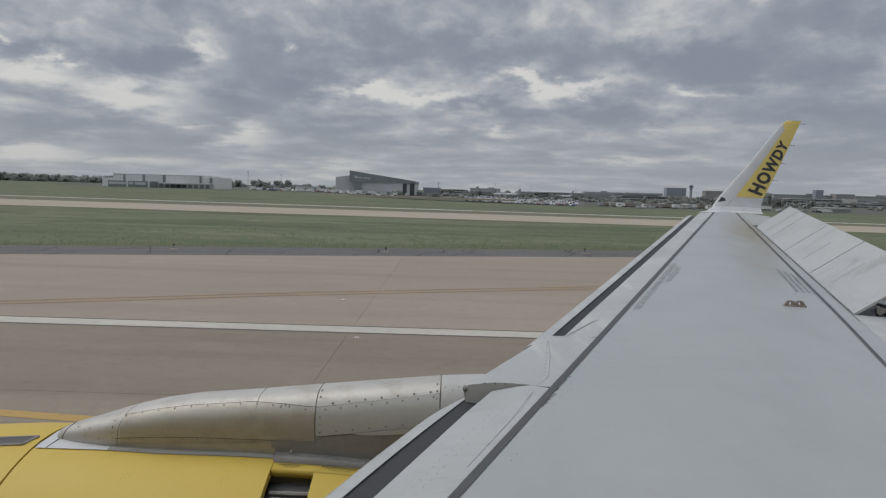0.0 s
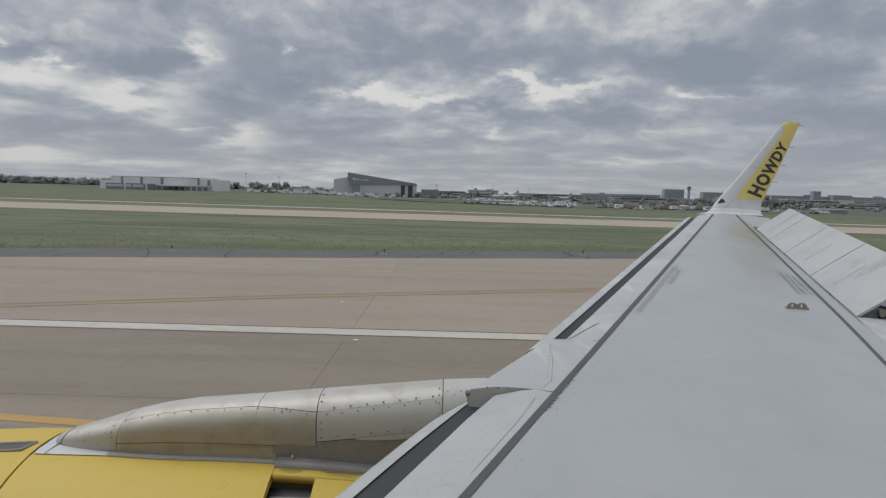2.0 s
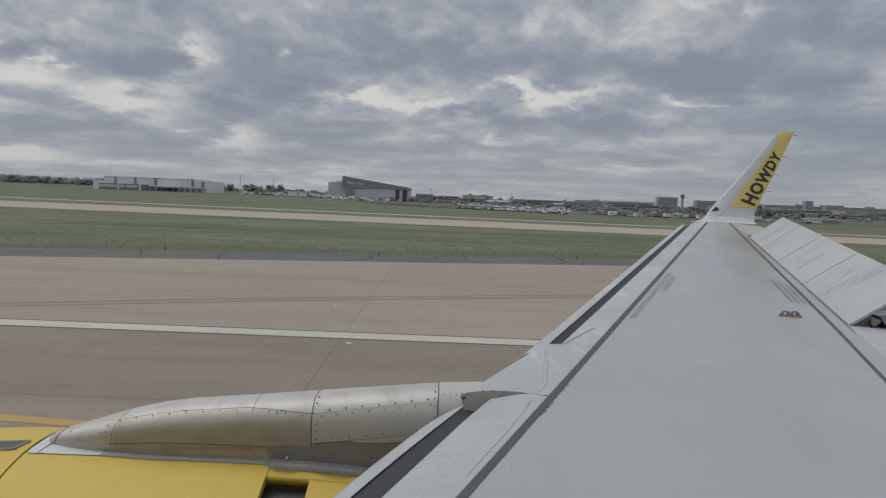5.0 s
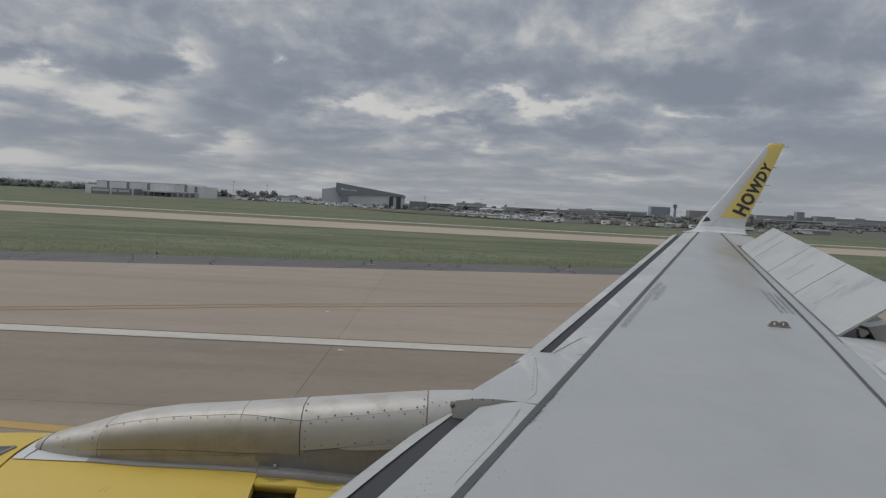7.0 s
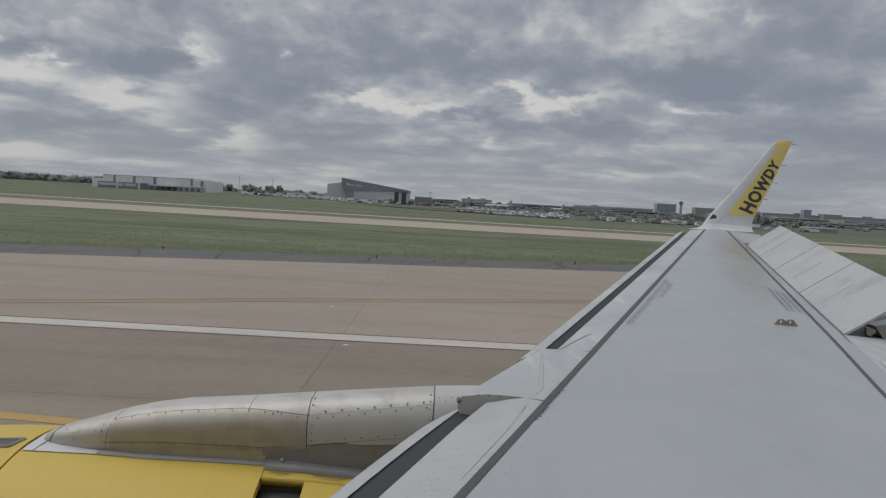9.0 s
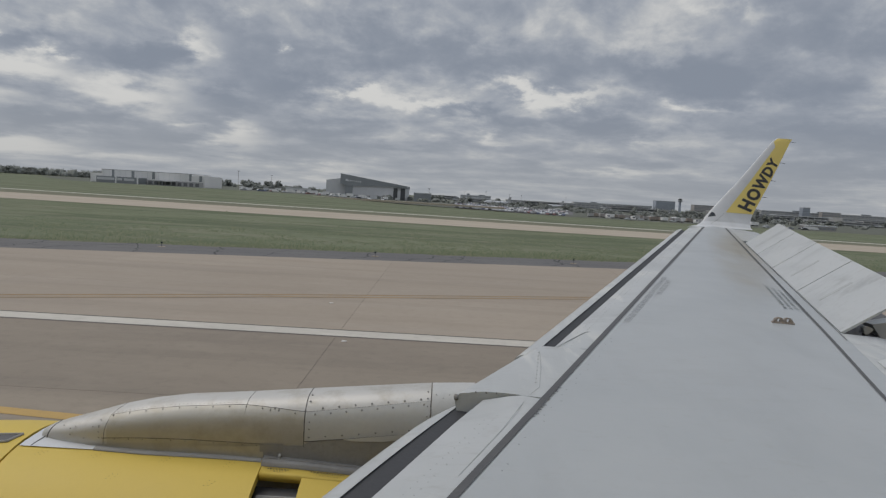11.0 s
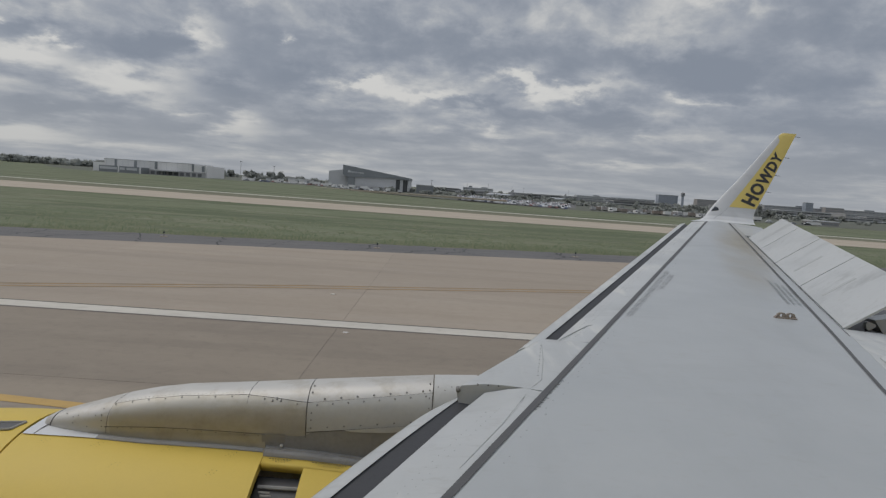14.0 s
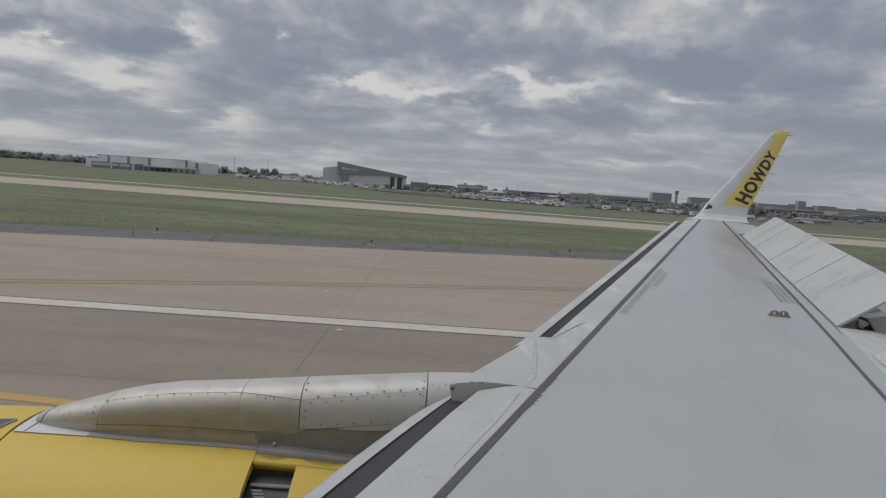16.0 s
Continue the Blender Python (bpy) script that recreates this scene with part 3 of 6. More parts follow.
                bar(bm, u + 0.008, 0.085 * row - 0.058 + rnd.choice((0.0, 0.028, 0.054)), w - 0.016, 0.012, (2.02, 6.60), ax)
                u += w + 0.017
            u += 0.045
    tagged(part("stencil", bm, M["stencil"], wing, "faded grey stencilled lines"), kind="stuff")
    bm = bmesh.new()
    ax2 = Vector((0.30, 1.0)).normalized()
    for row in range(4):
        u = rnd.uniform(0, 0.1)
        while u < 1.35 - 0.1 * row:
            w = rnd.uniform(0.018, 0.03)
            if rnd.random() > 0.15:
                bar(bm, u, 0.062 * row, w, 0.036, (3.93, 7.32), ax2)
            u += w + 0.022
    tagged(part("stencil", bm, M["stencil_faint"], wing, "pale stencilled rows"), kind="stuff")

    # rows of small fasteners on the fixed nose
    bm = bmesh.new()
    for i in range(190):
        y = 1.9 + 0.065 * i
        if 4.3 < y < 5.55:
            continue
        for k, back in ((0.0, -0.20), (0.5, -0.26)):
            if rnd.random() < 0.88:
                yy = y + 0.03 * k
                z = top_z(yy) - (0.0135 if back > -0.23 else 0.0225)
                x = spar_x(yy) + back
                rod(bm, (x, yy, z - 0.004), (x, yy, z + 0.002), 0.0036, 0.003, 5)
    tagged(part("nose_fastener", bm, M["seam_pale"], wing), kind="stuff")
    # fasteners beside the front strip
    bm = bmesh.new()
    for i in range(60):
        y = 3.2 + 0.11 * i + rnd.uniform(-0.02, 0.02)
        if rnd.random() < 0.6:
            x = spar_x(y) + rnd.choice((0.09, 0.12))
            rod(bm, (x, y, skin_z(x, y) - 0.004), (x, y, skin_z(x, y) + 0.0015), 0.0065, 0.005, 6)
    tagged(part("fastener", bm, M["stencil"], wing), kind="stuff")

    # ragged dabs of sealant beside the strip
    bm = bmesh.new()
    for k in range(14):
        y = 4.02 + 0.04 * k + rnd.uniform(-0.01, 0.01)
        x, w, d = spar_x(y) + 0.022 + rnd.uniform(0.0, 0.012), rnd.uniform(0.012, 0.03), rnd.uniform(0.006, 0.014)
        bm.faces.new([bm.verts.new((x + a, y + b, skin_z(x + a, y + b) + 0.005)) for a, b in ((0, 0), (w, 0.2 * d), (0.9 * w, d), (-0.004, 1.1 * d))])
    tagged(part("sealant_dab", bm, M["strip"], wing, "ragged grey dabs of sealant"), kind="stuff")

    # rope hook: a two-eyed bracket
    hx, hy = 3.585, 6.69
    hz = skin_z(hx, hy)
    bm = bmesh.new()
    for sgn in (-1, 1):
        cx, cz = hx + sgn * 0.047, hz + 0.030
        outer, hole = [], []
        for i in range(24):
            t = 2 * math.pi * i / 24
            c, q = math.cos(t), math.sin(t)
            # rounded above, square below down to the skin
            k = 1.0 if q > 0 else 1.0 / max(abs(c), abs(q), 0.71)
            outer.append((cx + (0.046 + 0.012 * (q < 0) * (c * sgn > 0)) * k * c, max(hz, cz + 0.030 * k * q)))
            hole.append((cx + 0.0165 * c, cz + 0.0165 * q))
        loops = [[bm.verts.new((x, hy + yy, z)) for x, z in pts] for yy in (-0.012, 0.012) for pts in (outer, hole)]
        for a, b in ((0, 1), (2, 3), (0, 2), (1, 3)):
            for i in range(24):
                j = (i + 1) % 24
                bm.faces.new((loops[a][i], loops[a][j], loops[b][j], loops[b][i]))
    add_box(bm, hx - 0.115, hx + 0.115, hy - 0.025, hy + 0.025, hz - 0.01, hz + 0.011, 0.005)
    part("rope_hook", bm, M["rust"], wing, "rusty two-eyed rope bracket")
    return wing


wing = build_wing()


def build_slats():
    """Slats run out ahead of and below the fixed nose, leaving a dark slot."""
    prof = [(0.0, 0.0), (-0.06, -0.005), (-0.105, -0.016), (-0.145, -0.038), (-0.175, -0.085), (-0.195, -0.15), (-0.20, -0.22),
            (-0.185, -0.29), (-0.15, -0.31), (-0.13, -0.22), (-0.09, -0.11), (-0.03, -0.035)]
    for y0, y1, off, drop, size in ((1.0, 4.47, 0.612, -0.115, 0.80), (5.50, 15.0, 0.487, -0.075, 1.0)):
        secs = []
        for i in range(33):
            y = y0 + (y1 - y0) * i / 32
            fade = 0.92 * max(0.0, (y - 4.1) / 0.37) ** 2 if y1 < 5 else 0.0                # the inner slat runs out to a point
            k = size * (1.0 - 0.015 * (y - 5)) * (1.0 - fade)
            bow = 0.02 * math.sin(math.pi * min(1.0, max(0.0, (y - 2.6) / 1.87))) if y < 4.5 else 0.0    # the inner slat bows before its end
            secs.append([(spar_x(y) - off - bow + a * k, y, top_z(y) + drop + 0.3 * bow + b * k) for a, b in prof])
        s = part("slat", loft(secs), M["edge"], plane, "pale grey leading edge slat, extended", True)
        s.data.set_sharp_from_angle(angle=radians(40))
        # sheet closing the slot, coloured dark in place of the shade inside
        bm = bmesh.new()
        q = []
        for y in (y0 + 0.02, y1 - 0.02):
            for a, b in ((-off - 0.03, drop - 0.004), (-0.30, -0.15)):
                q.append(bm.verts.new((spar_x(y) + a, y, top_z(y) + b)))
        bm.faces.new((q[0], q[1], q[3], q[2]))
        part("slot_floor", bm, M["slot_shade"], s, "sheet across the slot behind the slat, its shade in the dark colour")


build_slats()


def build_trailing_edge():
    a = radians(38)
    back = Vector((0.958, -0.286, 0.0))
    lift = Vector((0.0, 0.0, 1.0))

    def panel(name, y0, y1, c0, c1, ang, fx, gap, label, mat):
        ends = []
        for y, c in ((y0 + gap, c0), (y1 - gap, c1)):
            o = Vector((fx(y) - 0.010, y, top_z(y) + 0.004))
            d = back * math.cos(ang) + lift * math.sin(ang) + Vector((0, 0, 0.09 * back.y))
            n = d.cross(Vector((0.285, 0.954, 0.086))).normalized()
            n = n if n.z < 0 else -n
            ends.append([o, o + d * (c * 0.5), o + d * c, o + d * c + n * 0.010, o + d * (c * 0.5) + n * 0.022, o + n * 0.030])
        bm = loft(ends)
        es = [e for e in bm.edges if e.calc_length() > 0.3]
        bmesh.ops.bevel(bm, geom=es, offset=0.004, segments=1, affect="EDGES")
        return part(name, bm, mat, plane, label)
    for y0, y1, g in ((6.48, 8.40, 0.011), (8.40, 10.04, 0.013), (10.04, 11.36, 0.012), (11.36, 12.72, 0.010)):
        sp = panel("spoiler", y0, y1, 0.775 - 0.012 * (y0 - 6.5), 0.775 - 0.012 * (y1 - 6.5), a, hinge_x, g, "pale grey wing spoiler, raised", M["spoiler"])
        # jack fitting under the hinge
        bm = bmesh.new()
        ym = (y0 + y1) / 2
        rod(bm, (hinge_x(ym) + 0.05, ym, top_z(ym) - 0.16), (hinge_x(ym) + 0.30, ym - 0.08, top_z(ym) + 0.14), 0.025, 0.02, 8)
        part("jack", bm, M["metal_dull"], sp)
        if y0 < 10:
            # narrow rubbed doubler that runs back over the spoiler
            d = (back * math.cos(a) + lift * math.sin(a) + Vector((0, 0, 0.09 * back.y))).normalized()
            side = Vector((0.285, 0.954, 0.086)).normalized()
            up = d.cross(side).normalized()
            up = up if up.z > 0 else -up
            yd = y0 + (0.62 if y0 < 7 else 0.45) * (y1 - y0)
            o = Vector((hinge_x(yd) - 0.010, yd, top_z(yd) + 0.004))
            bm = loft([[o + d * c + side * w + up * h for w, h in ((-0.035, -0.002), (-0.032, 0.003), (0.032, 0.003), (0.035, -0.002))] for c in (0.10, 0.50)])
            part("doubler", bm, M["doubler"], sp, "narrow rubbed strip on the spoiler")
    panel("inner_spoiler", 3.5, 5.60, 0.75, 0.75, radians(30), lambda y: 3.86 + 0.25 * (y - 5.6), 0.006, "pale inner spoiler, raised", M["spoiler"])

    # bay under the spoilers with the flap below it, shade put into its colour
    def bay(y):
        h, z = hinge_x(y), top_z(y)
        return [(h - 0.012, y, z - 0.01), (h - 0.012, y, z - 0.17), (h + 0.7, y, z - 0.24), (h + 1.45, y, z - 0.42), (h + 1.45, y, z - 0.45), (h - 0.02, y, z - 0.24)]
    part("spoiler_bay", loft([bay(6.5), bay(9.5), bay(13.0)]), M["cavity"], wing, "bay under the spoilers, its shade put into a dark colour")
    bm = bmesh.new()
    bx, by, bz = hinge_x(6.9) + 0.41, 6.9, top_z(6.9) - 0.065
    ring = []
    for i in range(14):
        t = 2 * math.pi * i / 14
        r = 0.052 * (1 + 0.16 * math.sin(3 * t + 1))
        ring.append(bm.verts.new((bx + r * math.cos(t), by, bz + 0.8 * r * math.sin(t))))
    f = bm.faces.new(ring)
    ex = bmesh.ops.extrude_face_region(bm, geom=[f])
    for v in ex["geom"]:
        if isinstance(v, bmesh.types.BMVert):
            v.co.y += 0.05
    part("jack_bracket", bm, M["spoiler"], wing, "pale bracket in the spoiler bay")
    part("bracket_foot", rod(bmesh.new(), (bx, by + 0.03, bz - 0.03), (bx, by + 0.03, bz - 0.22), 0.03, 0.04, 8), M["cavity"], wing)
    part("bay_rib", loft([[(hinge_x(7.3) + 0.60, y, top_z(7.3) - 0.10), (hinge_x(7.3) + 1.2, y, top_z(7.3) + 0.02), (hinge_x(7.3) + 1.2, y, top_z(7.3) - 0.3),
                           (hinge_x(7.3) + 0.72, y, top_z(7.3) - 0.26)] for y in (7.3, 7.5)]), M["edge"], wing, "pale rib in the spoiler bay")

    # fixed panel inboard of the bay, and the flap
    def inner(y):
        h, z = hinge_x(y), top_z(y)
        return [(h - 0.011, y, z - 0.002), (h + 0.35, y, z - 0.02), (h + 0.62, y, z - 0.06), (h + 0.62, y, z - 0.1), (h - 0.011, y, z - 0.16)]
    part("rear_panel", loft([inner(1.5), inner(4.0), inner(6.47)]), M["edge"], wing, "pale fixed panel behind the rear spar")

    def flap(y):
        h, z = hinge_x(y) + 0.9, top_z(y) - 0.5
        return [(h - 0.25, y, z), (h - 0.1, y, z + 0.05), (h + 0.5, y, z - 0.2), (h + 1.0, y, z - 0.62), (h + 0.95, y, z - 0.64), (h + 0.3, y, z - 0.3)]
    part("flap", loft([flap(3.0), flap(8.0), flap(13.0)]), M["edge"], plane, "grey trailing edge flap, lowered", True)

    def aileron(y):
        h, z = hinge_x(y), top_z(y)
        return [(h - 0.012, y, z - 0.002), (h + 0.3, y, z - 0.018), (h + 0.64, y, z - 0.06), (h + 0.64, y, z - 0.07), (h - 0.012, y, z - 0.2)]
    part("aileron", loft([aileron(13.06), aileron(15.05)]), M["edge"], plane, "pale aileron near the wing tip")


build_trailing_edge()

# ---- winglet ----
# stations from the tip of the wing up: y, z, leading x, trailing x, thickness
STATIONS = [(15.00, 4.246, 5.62, 7.12, 0.02), (15.16, 4.275, 5.88, 7.15, 0.07), (15.28, 4.36, 6.05, 7.18, 0.12),
            (15.34, 4.48, 6.14, 7.21, 0.14), (15.38, 4.62, 6.25, 7.27, 0.125), (15.56, 5.35, 6.92, 7.67, 0.09),
            (15.70, 6.00, 7.46, 7.995, 0.07), (15.78, 6.36, 7.76, 8.175, 0.05), (15.80, 6.43, 7.87, 8.225, 0.03)]


def station(s):
    """Blend of the winglet's stations at height parameter s in 0..1 (by index)."""
    q = min(len(STATIONS) - 1.0001, max(0.0, s * (len(STATIONS) - 1)))
    i = int(q)
    f = q - i
    return [a + (b - a) * f for a, b in zip(STATIONS[i], STATIONS[i + 1])]


def by_height(z):
    lo, hi = 0.0, 1.0
    for _ in range(30):
        mid = (lo + hi) / 2
        if station(mid)[1] < z:
            lo = mid
        else:
            hi = mid
    return lo


def foil(f):
    return 1.9 * (math.sqrt(max(f, 0.0)) * (1 - f)) * 0.62 + 0.02 * (1 - f)


def lean(s):
    a, b = station(max(0, s - 0.03)), station(min(1, s + 0.03))
    d = Vector((0, b[0] - a[0], b[1] - a[1])).normalized()
    return Vector((0, -d.z, d.y))     # towards the cabin


def winglet_point(s, f, off=0.0):
    y, z, xl, xt, th = station(s)
    n = lean(s)
    return Vector((xl + (xt - xl) * f, y, z)) + n * (th * foil(f) + off)


def build_winglet():
    fs = [0, 0.01, 0.03, 0.07, 0.14, 0.25, 0.4, 0.6, 0.8, 1.0]
    secs = []
    for i in range(41):
        s = i / 40
        y, z, xl, xt, th = station(s)
        n = lean(s)
        ring = [winglet_point(s, f) for f in fs]
        ring += [Vector((xl + (xt - xl) * f, y, z)) - n * (th * foil(f)) for f in fs[::-1][1:-1]]
        secs.append(ring)
    w = part("winglet", loft(secs), M["white"], plane, "white and yellow upswept winglet", True)
    w.data.set_sharp_from_angle(angle=radians(55))

    # yellow field
    bm = bmesh.new()
    rows = []
    s0, s1 = by_height(4.60), 0.985
    for i in range(25):
        s = s0 + (s1 - s0) * i / 24
        z = station(s)[1]
        f0 = 0.36 - 0.30 * step(6.2, 6.36, z)
        rows.append([bm.verts.new(winglet_point(s, f0 + (1.0 - f0) * j / 8, 0.004)) for j in range(9)])
    for a, b in zip(rows, rows[1:]):
        for j in range(8):
            bm.faces.new((a[j], a[j + 1], b[j + 1], b[j]))
    part("yellow_field", bm, M["yellow_lit"], w, "yellow painted field", True)

    # word in heavy black capitals, wrapped on the field
    cu = bpy.data.curves.new("word", "FONT")
    cu.body, cu.size, cu.offset, cu.resolution_u, cu.space_character = "HOWDY", 1.0, 0.046, 3, 1.16
    tmp = new("word", cu)
    dg = bpy.context.evaluated_depsgraph_get()
    me = bpy.data.meshes.new_from_object(tmp.evaluated_get(dg))
    bpy.data.objects.remove(tmp)
    bpy.data.curves.remove(cu)
    bm = bmesh.new()
    bm.from_mesh(me)
    bpy.data.meshes.remove(me)
    bmesh.ops.subdivide_edges(bm, edges=[e for e in bm.edges if e.calc_length() > 0.25], cuts=2)
    xs, ys = [v.co.x for v in bm.verts], [v.co.y for v in bm.verts]
    x0, x1, y0, y1 = min(xs), max(xs), min(ys), max(ys)
    for v in bm.verts:
        u, q = (v.co.x - x0) / (x1 - x0), (v.co.y - y0) / (y1 - y0)
        u2 = u * (1.12 - 0.12 * u)                      # letters shrink towards the tip
        z = 4.64 + 1.22 * u2 + 0.11 * q
        f = (0.935 + 0.03 * u2) - q * (0.42 + 0.06 * u2)
        v.co = winglet_point(by_height(z), f, 0.008)
    part("lettering", bm, M["black"], w, "heavy black capital letters")

    for z in (4.62, 5.02, 5.42, 5.85, 6.36):
        s = by_height(z)
        p = winglet_point(s, 1.0)
        part("static_wick", rod(bmesh.new(), p - Vector((0.02, 0, 0)), p + Vector((0.13, 0, -0.012)), 0.006, 0.004, 6), M["black"], w)
    bm = bmesh.new()
    g = [bm.verts.new(winglet_point(by_height(z), f, 0.004)) for z, f in ((4.47, 0.05), (4.50, 0.20), (4.57, 0.13), (4.60, 0.05))]
    bm.faces.new(g)
    part("tip_lamp", bm, M["glass"], w, "dark navigation lamp window")
    bm = bmesh.new()
    for f in (0.34,):
        for i in range(14):
            a, b = by_height(4.3 + 0.02 * i), by_height(4.3 + 0.02 * (i + 1))
            g = [bm.verts.new(winglet_point(s, f + d - 0.10 + 0.0075 * i, 0.003)) for s, d in ((a, 0), (a, 0.008), (b, 0.008), (b, 0))]
            bm.faces.new(g)
    part("seam", bm, M["stencil"], w)


build_winglet()

# ---- engine ----
EY, EZ = 4.0, 1.85


def shell(x_list, r_of, a0, a1, n, thick):
    """Sheet of revolution about the engine's axis from angle a0 to a1 (degrees from the top, outboard positive)."""
    bm = bmesh.new()
    full = a1 - a0 >= 359.9
    layers = []
    for t in (0.0, thick):
        rows = []
        for x in x_list:
            r = r_of(x) - t
            ring = []
            for i in range(n if full else n + 1):
                a = radians(a0 + (a1 - a0) * i / n)
                flat = 1.0 if math.cos(a) > 0 else 0.72          # the nacelle is flattened below
                ring.append(bm.verts.new((x, EY + r * math.sin(a), EZ + r * math.cos(a) * flat)))
            rows.append(ring)
        layers.append(rows)
    m = len(layers[0][0])
    for rows in layers:
        for a, b in zip(rows, rows[1:]):
            for i in range(m if full else m - 1):
                j = (i + 1) % m
                bm.faces.new((a[i], a[j], b[j], b[i]))
    for k in (0, -1):
        a, b = layers[0][k], layers[1][k]
        for i in range(m if full else m - 1):
            j = (i + 1) % m
            bm.faces.new((a[i], a[j], b[j], b[i]))
    if not full:
        for k in (0, -1):
            for p in range(len(x_list) - 1):
                bm.faces.new((layers[0][p][k], layers[0][p + 1][k], layers[1][p + 1][k], layers[1][p][k]))
    return bm


def cowl_r(x):
    if x < -4.2:
        return 1.054 - 0.06 * (-4.2 - x) - 0.08 * ((-4.2 - x) / 1.1) ** 2
    if x < -2.6:
        return 1.15 - 0.06 * (-2.6 - x)
    return 1.15 - 0.028 * max(0.0, x + 1.2) - 0.06 * max(0.0, x + 0.9) ** 2


def steps(a, b, n):
    return [a + (b - a) * i / n for i in range(n + 1)]


def build_engine():
    nac = part("engine_nacelle", shell(steps(-5.2, -2.425, 10), cowl_r, 0, 360, 72, 0.05), M["yellow"], plane, "yellow engine fan cowl", True)
    nac.data.set_sharp_from_angle(angle=radians(40))
    part("intake_lip", shell(steps(-5.30, -5.2, 3), lambda x: cowl_r(x) - 0.03, 0, 360, 48, 0.12), M["metal"], nac, "polished intake lip", True)
    core = bmesh.new()
    rod(core, (-4.0, EY, EZ + 0.2), (-0.9, EY, EZ + 0.2), 0.78, 0.78, 40)
    part("engine_core", core, M["cavity"], nac, "dark engine interior")
    part("exhaust_cone", rod(bmesh.new(), (-0.9, EY, EZ), (0.9, EY, EZ - 0.05), 0.75, 0.3, 32), M["soot"], nac, "dark exhaust cone", True)
    rv = part("reverser_cowl", shell(steps(-2.41, -0.955, 8), cowl_r, 9.2, 350.8, 80, 0.05), M["yellow"], plane, "yellow reverser cowl", True)
    rv.data.set_sharp_from_angle(angle=radians(40))
    sl = part("reverser_sleeve", shell(steps(-0.70, 0.15, 5), cowl_r, 15.9, 344.1, 70, 0.04), M["yellow"], plane, "yellow reverser sleeve slid back", True)
    sl.data.set_sharp_from_angle(angle=radians(40))
    # dark opening with its guide ribs
    casc = part("cascade", shell(steps(-0.96, -0.55, 4), lambda x: 1.05, 15.9, 344.1, 60, 0.03), M["cavity"], plane, "dark reverser opening with ribs", True)
    bm = bmesh.new()
    for k in range(5):
        ang = radians(-21 - 7 * k)
        y, z = EY + 1.065 * math.sin(ang), EZ + 1.065 * math.cos(ang)
        rod(bm, (-0.94, y, z), (-0.66, y, z), 0.012, 0.012, 6)
    part("rib", bm, M["soot"], casc)
    bm = bmesh.new()
    for k in range(3):
        ang = radians(-24 - 1.2 * k)
        y, z = EY + 1.085 * math.sin(ang), EZ + 1.085 * math.cos(ang)
        rod(bm, (-0.92 + 0.012 * k, y, z), (-0.86 + 0.012 * k, y, z), 0.007, 0.007, 6)
    part("hose", bm, M["metal_dull"], casc)
    # fixed strips beside the pylon: grey beam and yellow access strip with tiny lettering
    part("hinge_beam", shell(steps(-0.953, 0.1, 4), lambda x: cowl_r(x) + 0.028, -12.3, -4.0, 6, 0.09), M["soot"], plane, "dark grey hinge beam", True)
    part("beam_rim", shell(steps(-0.953, 0.1, 4), lambda x: cowl_r(x) + 0.031, -10.3, -10.0, 1, 0.004), M["metal_dull"], plane, "thin bright rim on the hinge beam", True)
    bolt = bmesh.new()
    rod(bolt, (-0.86, EY - 1.168 * math.sin(radians(9.3)), EZ + 1.168 * math.cos(radians(9.3))), (-0.86, EY - 1.19 * math.sin(radians(9.5)), EZ + 1.19 * math.cos(radians(9.5))), 0.011, 0.009, 12)
    part("beam_bolt", bolt, M["metal"], plane, "bright round bolt on the hinge beam", True)
    st = part("access_strip", shell(steps(-0.95, -0.05, 4), lambda x: cowl_r(x) + 0.002, -15.7, -12.4, 3, 0.05), M["yellow"], plane, "yellow access strip with tiny black lettering", True)
    rnd = random.Random(9)
    bm = bmesh.new()

    def on_cowl(x, a, up):
        r = cowl_r(x) + up
        return bm.verts.new((x, EY + r * math.sin(radians(a)), EZ + r * math.cos(radians(a))))
    for xa, xb, rows in ((-0.91, -0.78, (-13.2, -13.9, -14.5)), (-0.66, -0.46, (-13.0, -13.7, -14.4))):
        for r, a in enumerate(rows):
            u = xa + 0.02 * r
            while u < xb - 0.02 * r:
                w = rnd.uniform(0.006, 0.014)
                g = [on_cowl(x, b, 0.006) for x, b in ((u, a), (u + w, a), (u + w, a - (0.38 if r == 0 else 0.16)), (u, a - (0.38 if r == 0 else 0.16)))]
                bm.faces.new(g)
                u += w + 0.007
    tagged(part("small_print", bm, M["black"], st, "tiny black lettering"), kind="stuff")
    # scoop in the fan cowl: a flat patch, the recess's shade painted dark
    bm = bmesh.new()
    g = [on_cowl(x, a, 0.003) for x, a in ((-3.1, -5.2), (-2.8, -4.2), (-2.475, -2.8), (-2.505, -7.4), (-2.8, -8.8), (-3.1, -10.5))]
    bm.faces.new(g)
    part("vent_scoop", bm, M["cavity"], nac, "flat vent patch with a grey rim, recess shade in its dark colour")
    bm = bmesh.new()
    pts = [(-3.1, -5.0), (-2.8, -4.0), (-2.465, -2.5), (-2.50, -7.7), (-2.8, -9.1), (-3.1, -10.8)]
    for (xa, aa), (xb, ab) in zip(pts, pts[1:]):
        q = [Vector((x, EY + (cowl_r(x) + 0.004) * math.sin(radians(a)), EZ + (cowl_r(x) + 0.004) * math.cos(radians(a)))) for x, a in ((xa, aa), (xb, ab))]
        rod(bm, q[0], q[1], 0.008, 0.008, 6)
    part("vent_rim", bm, M["metal_dull"], nac)
    # quarter-turn latches and rivets on the cowls
    bm = bmesh.new()
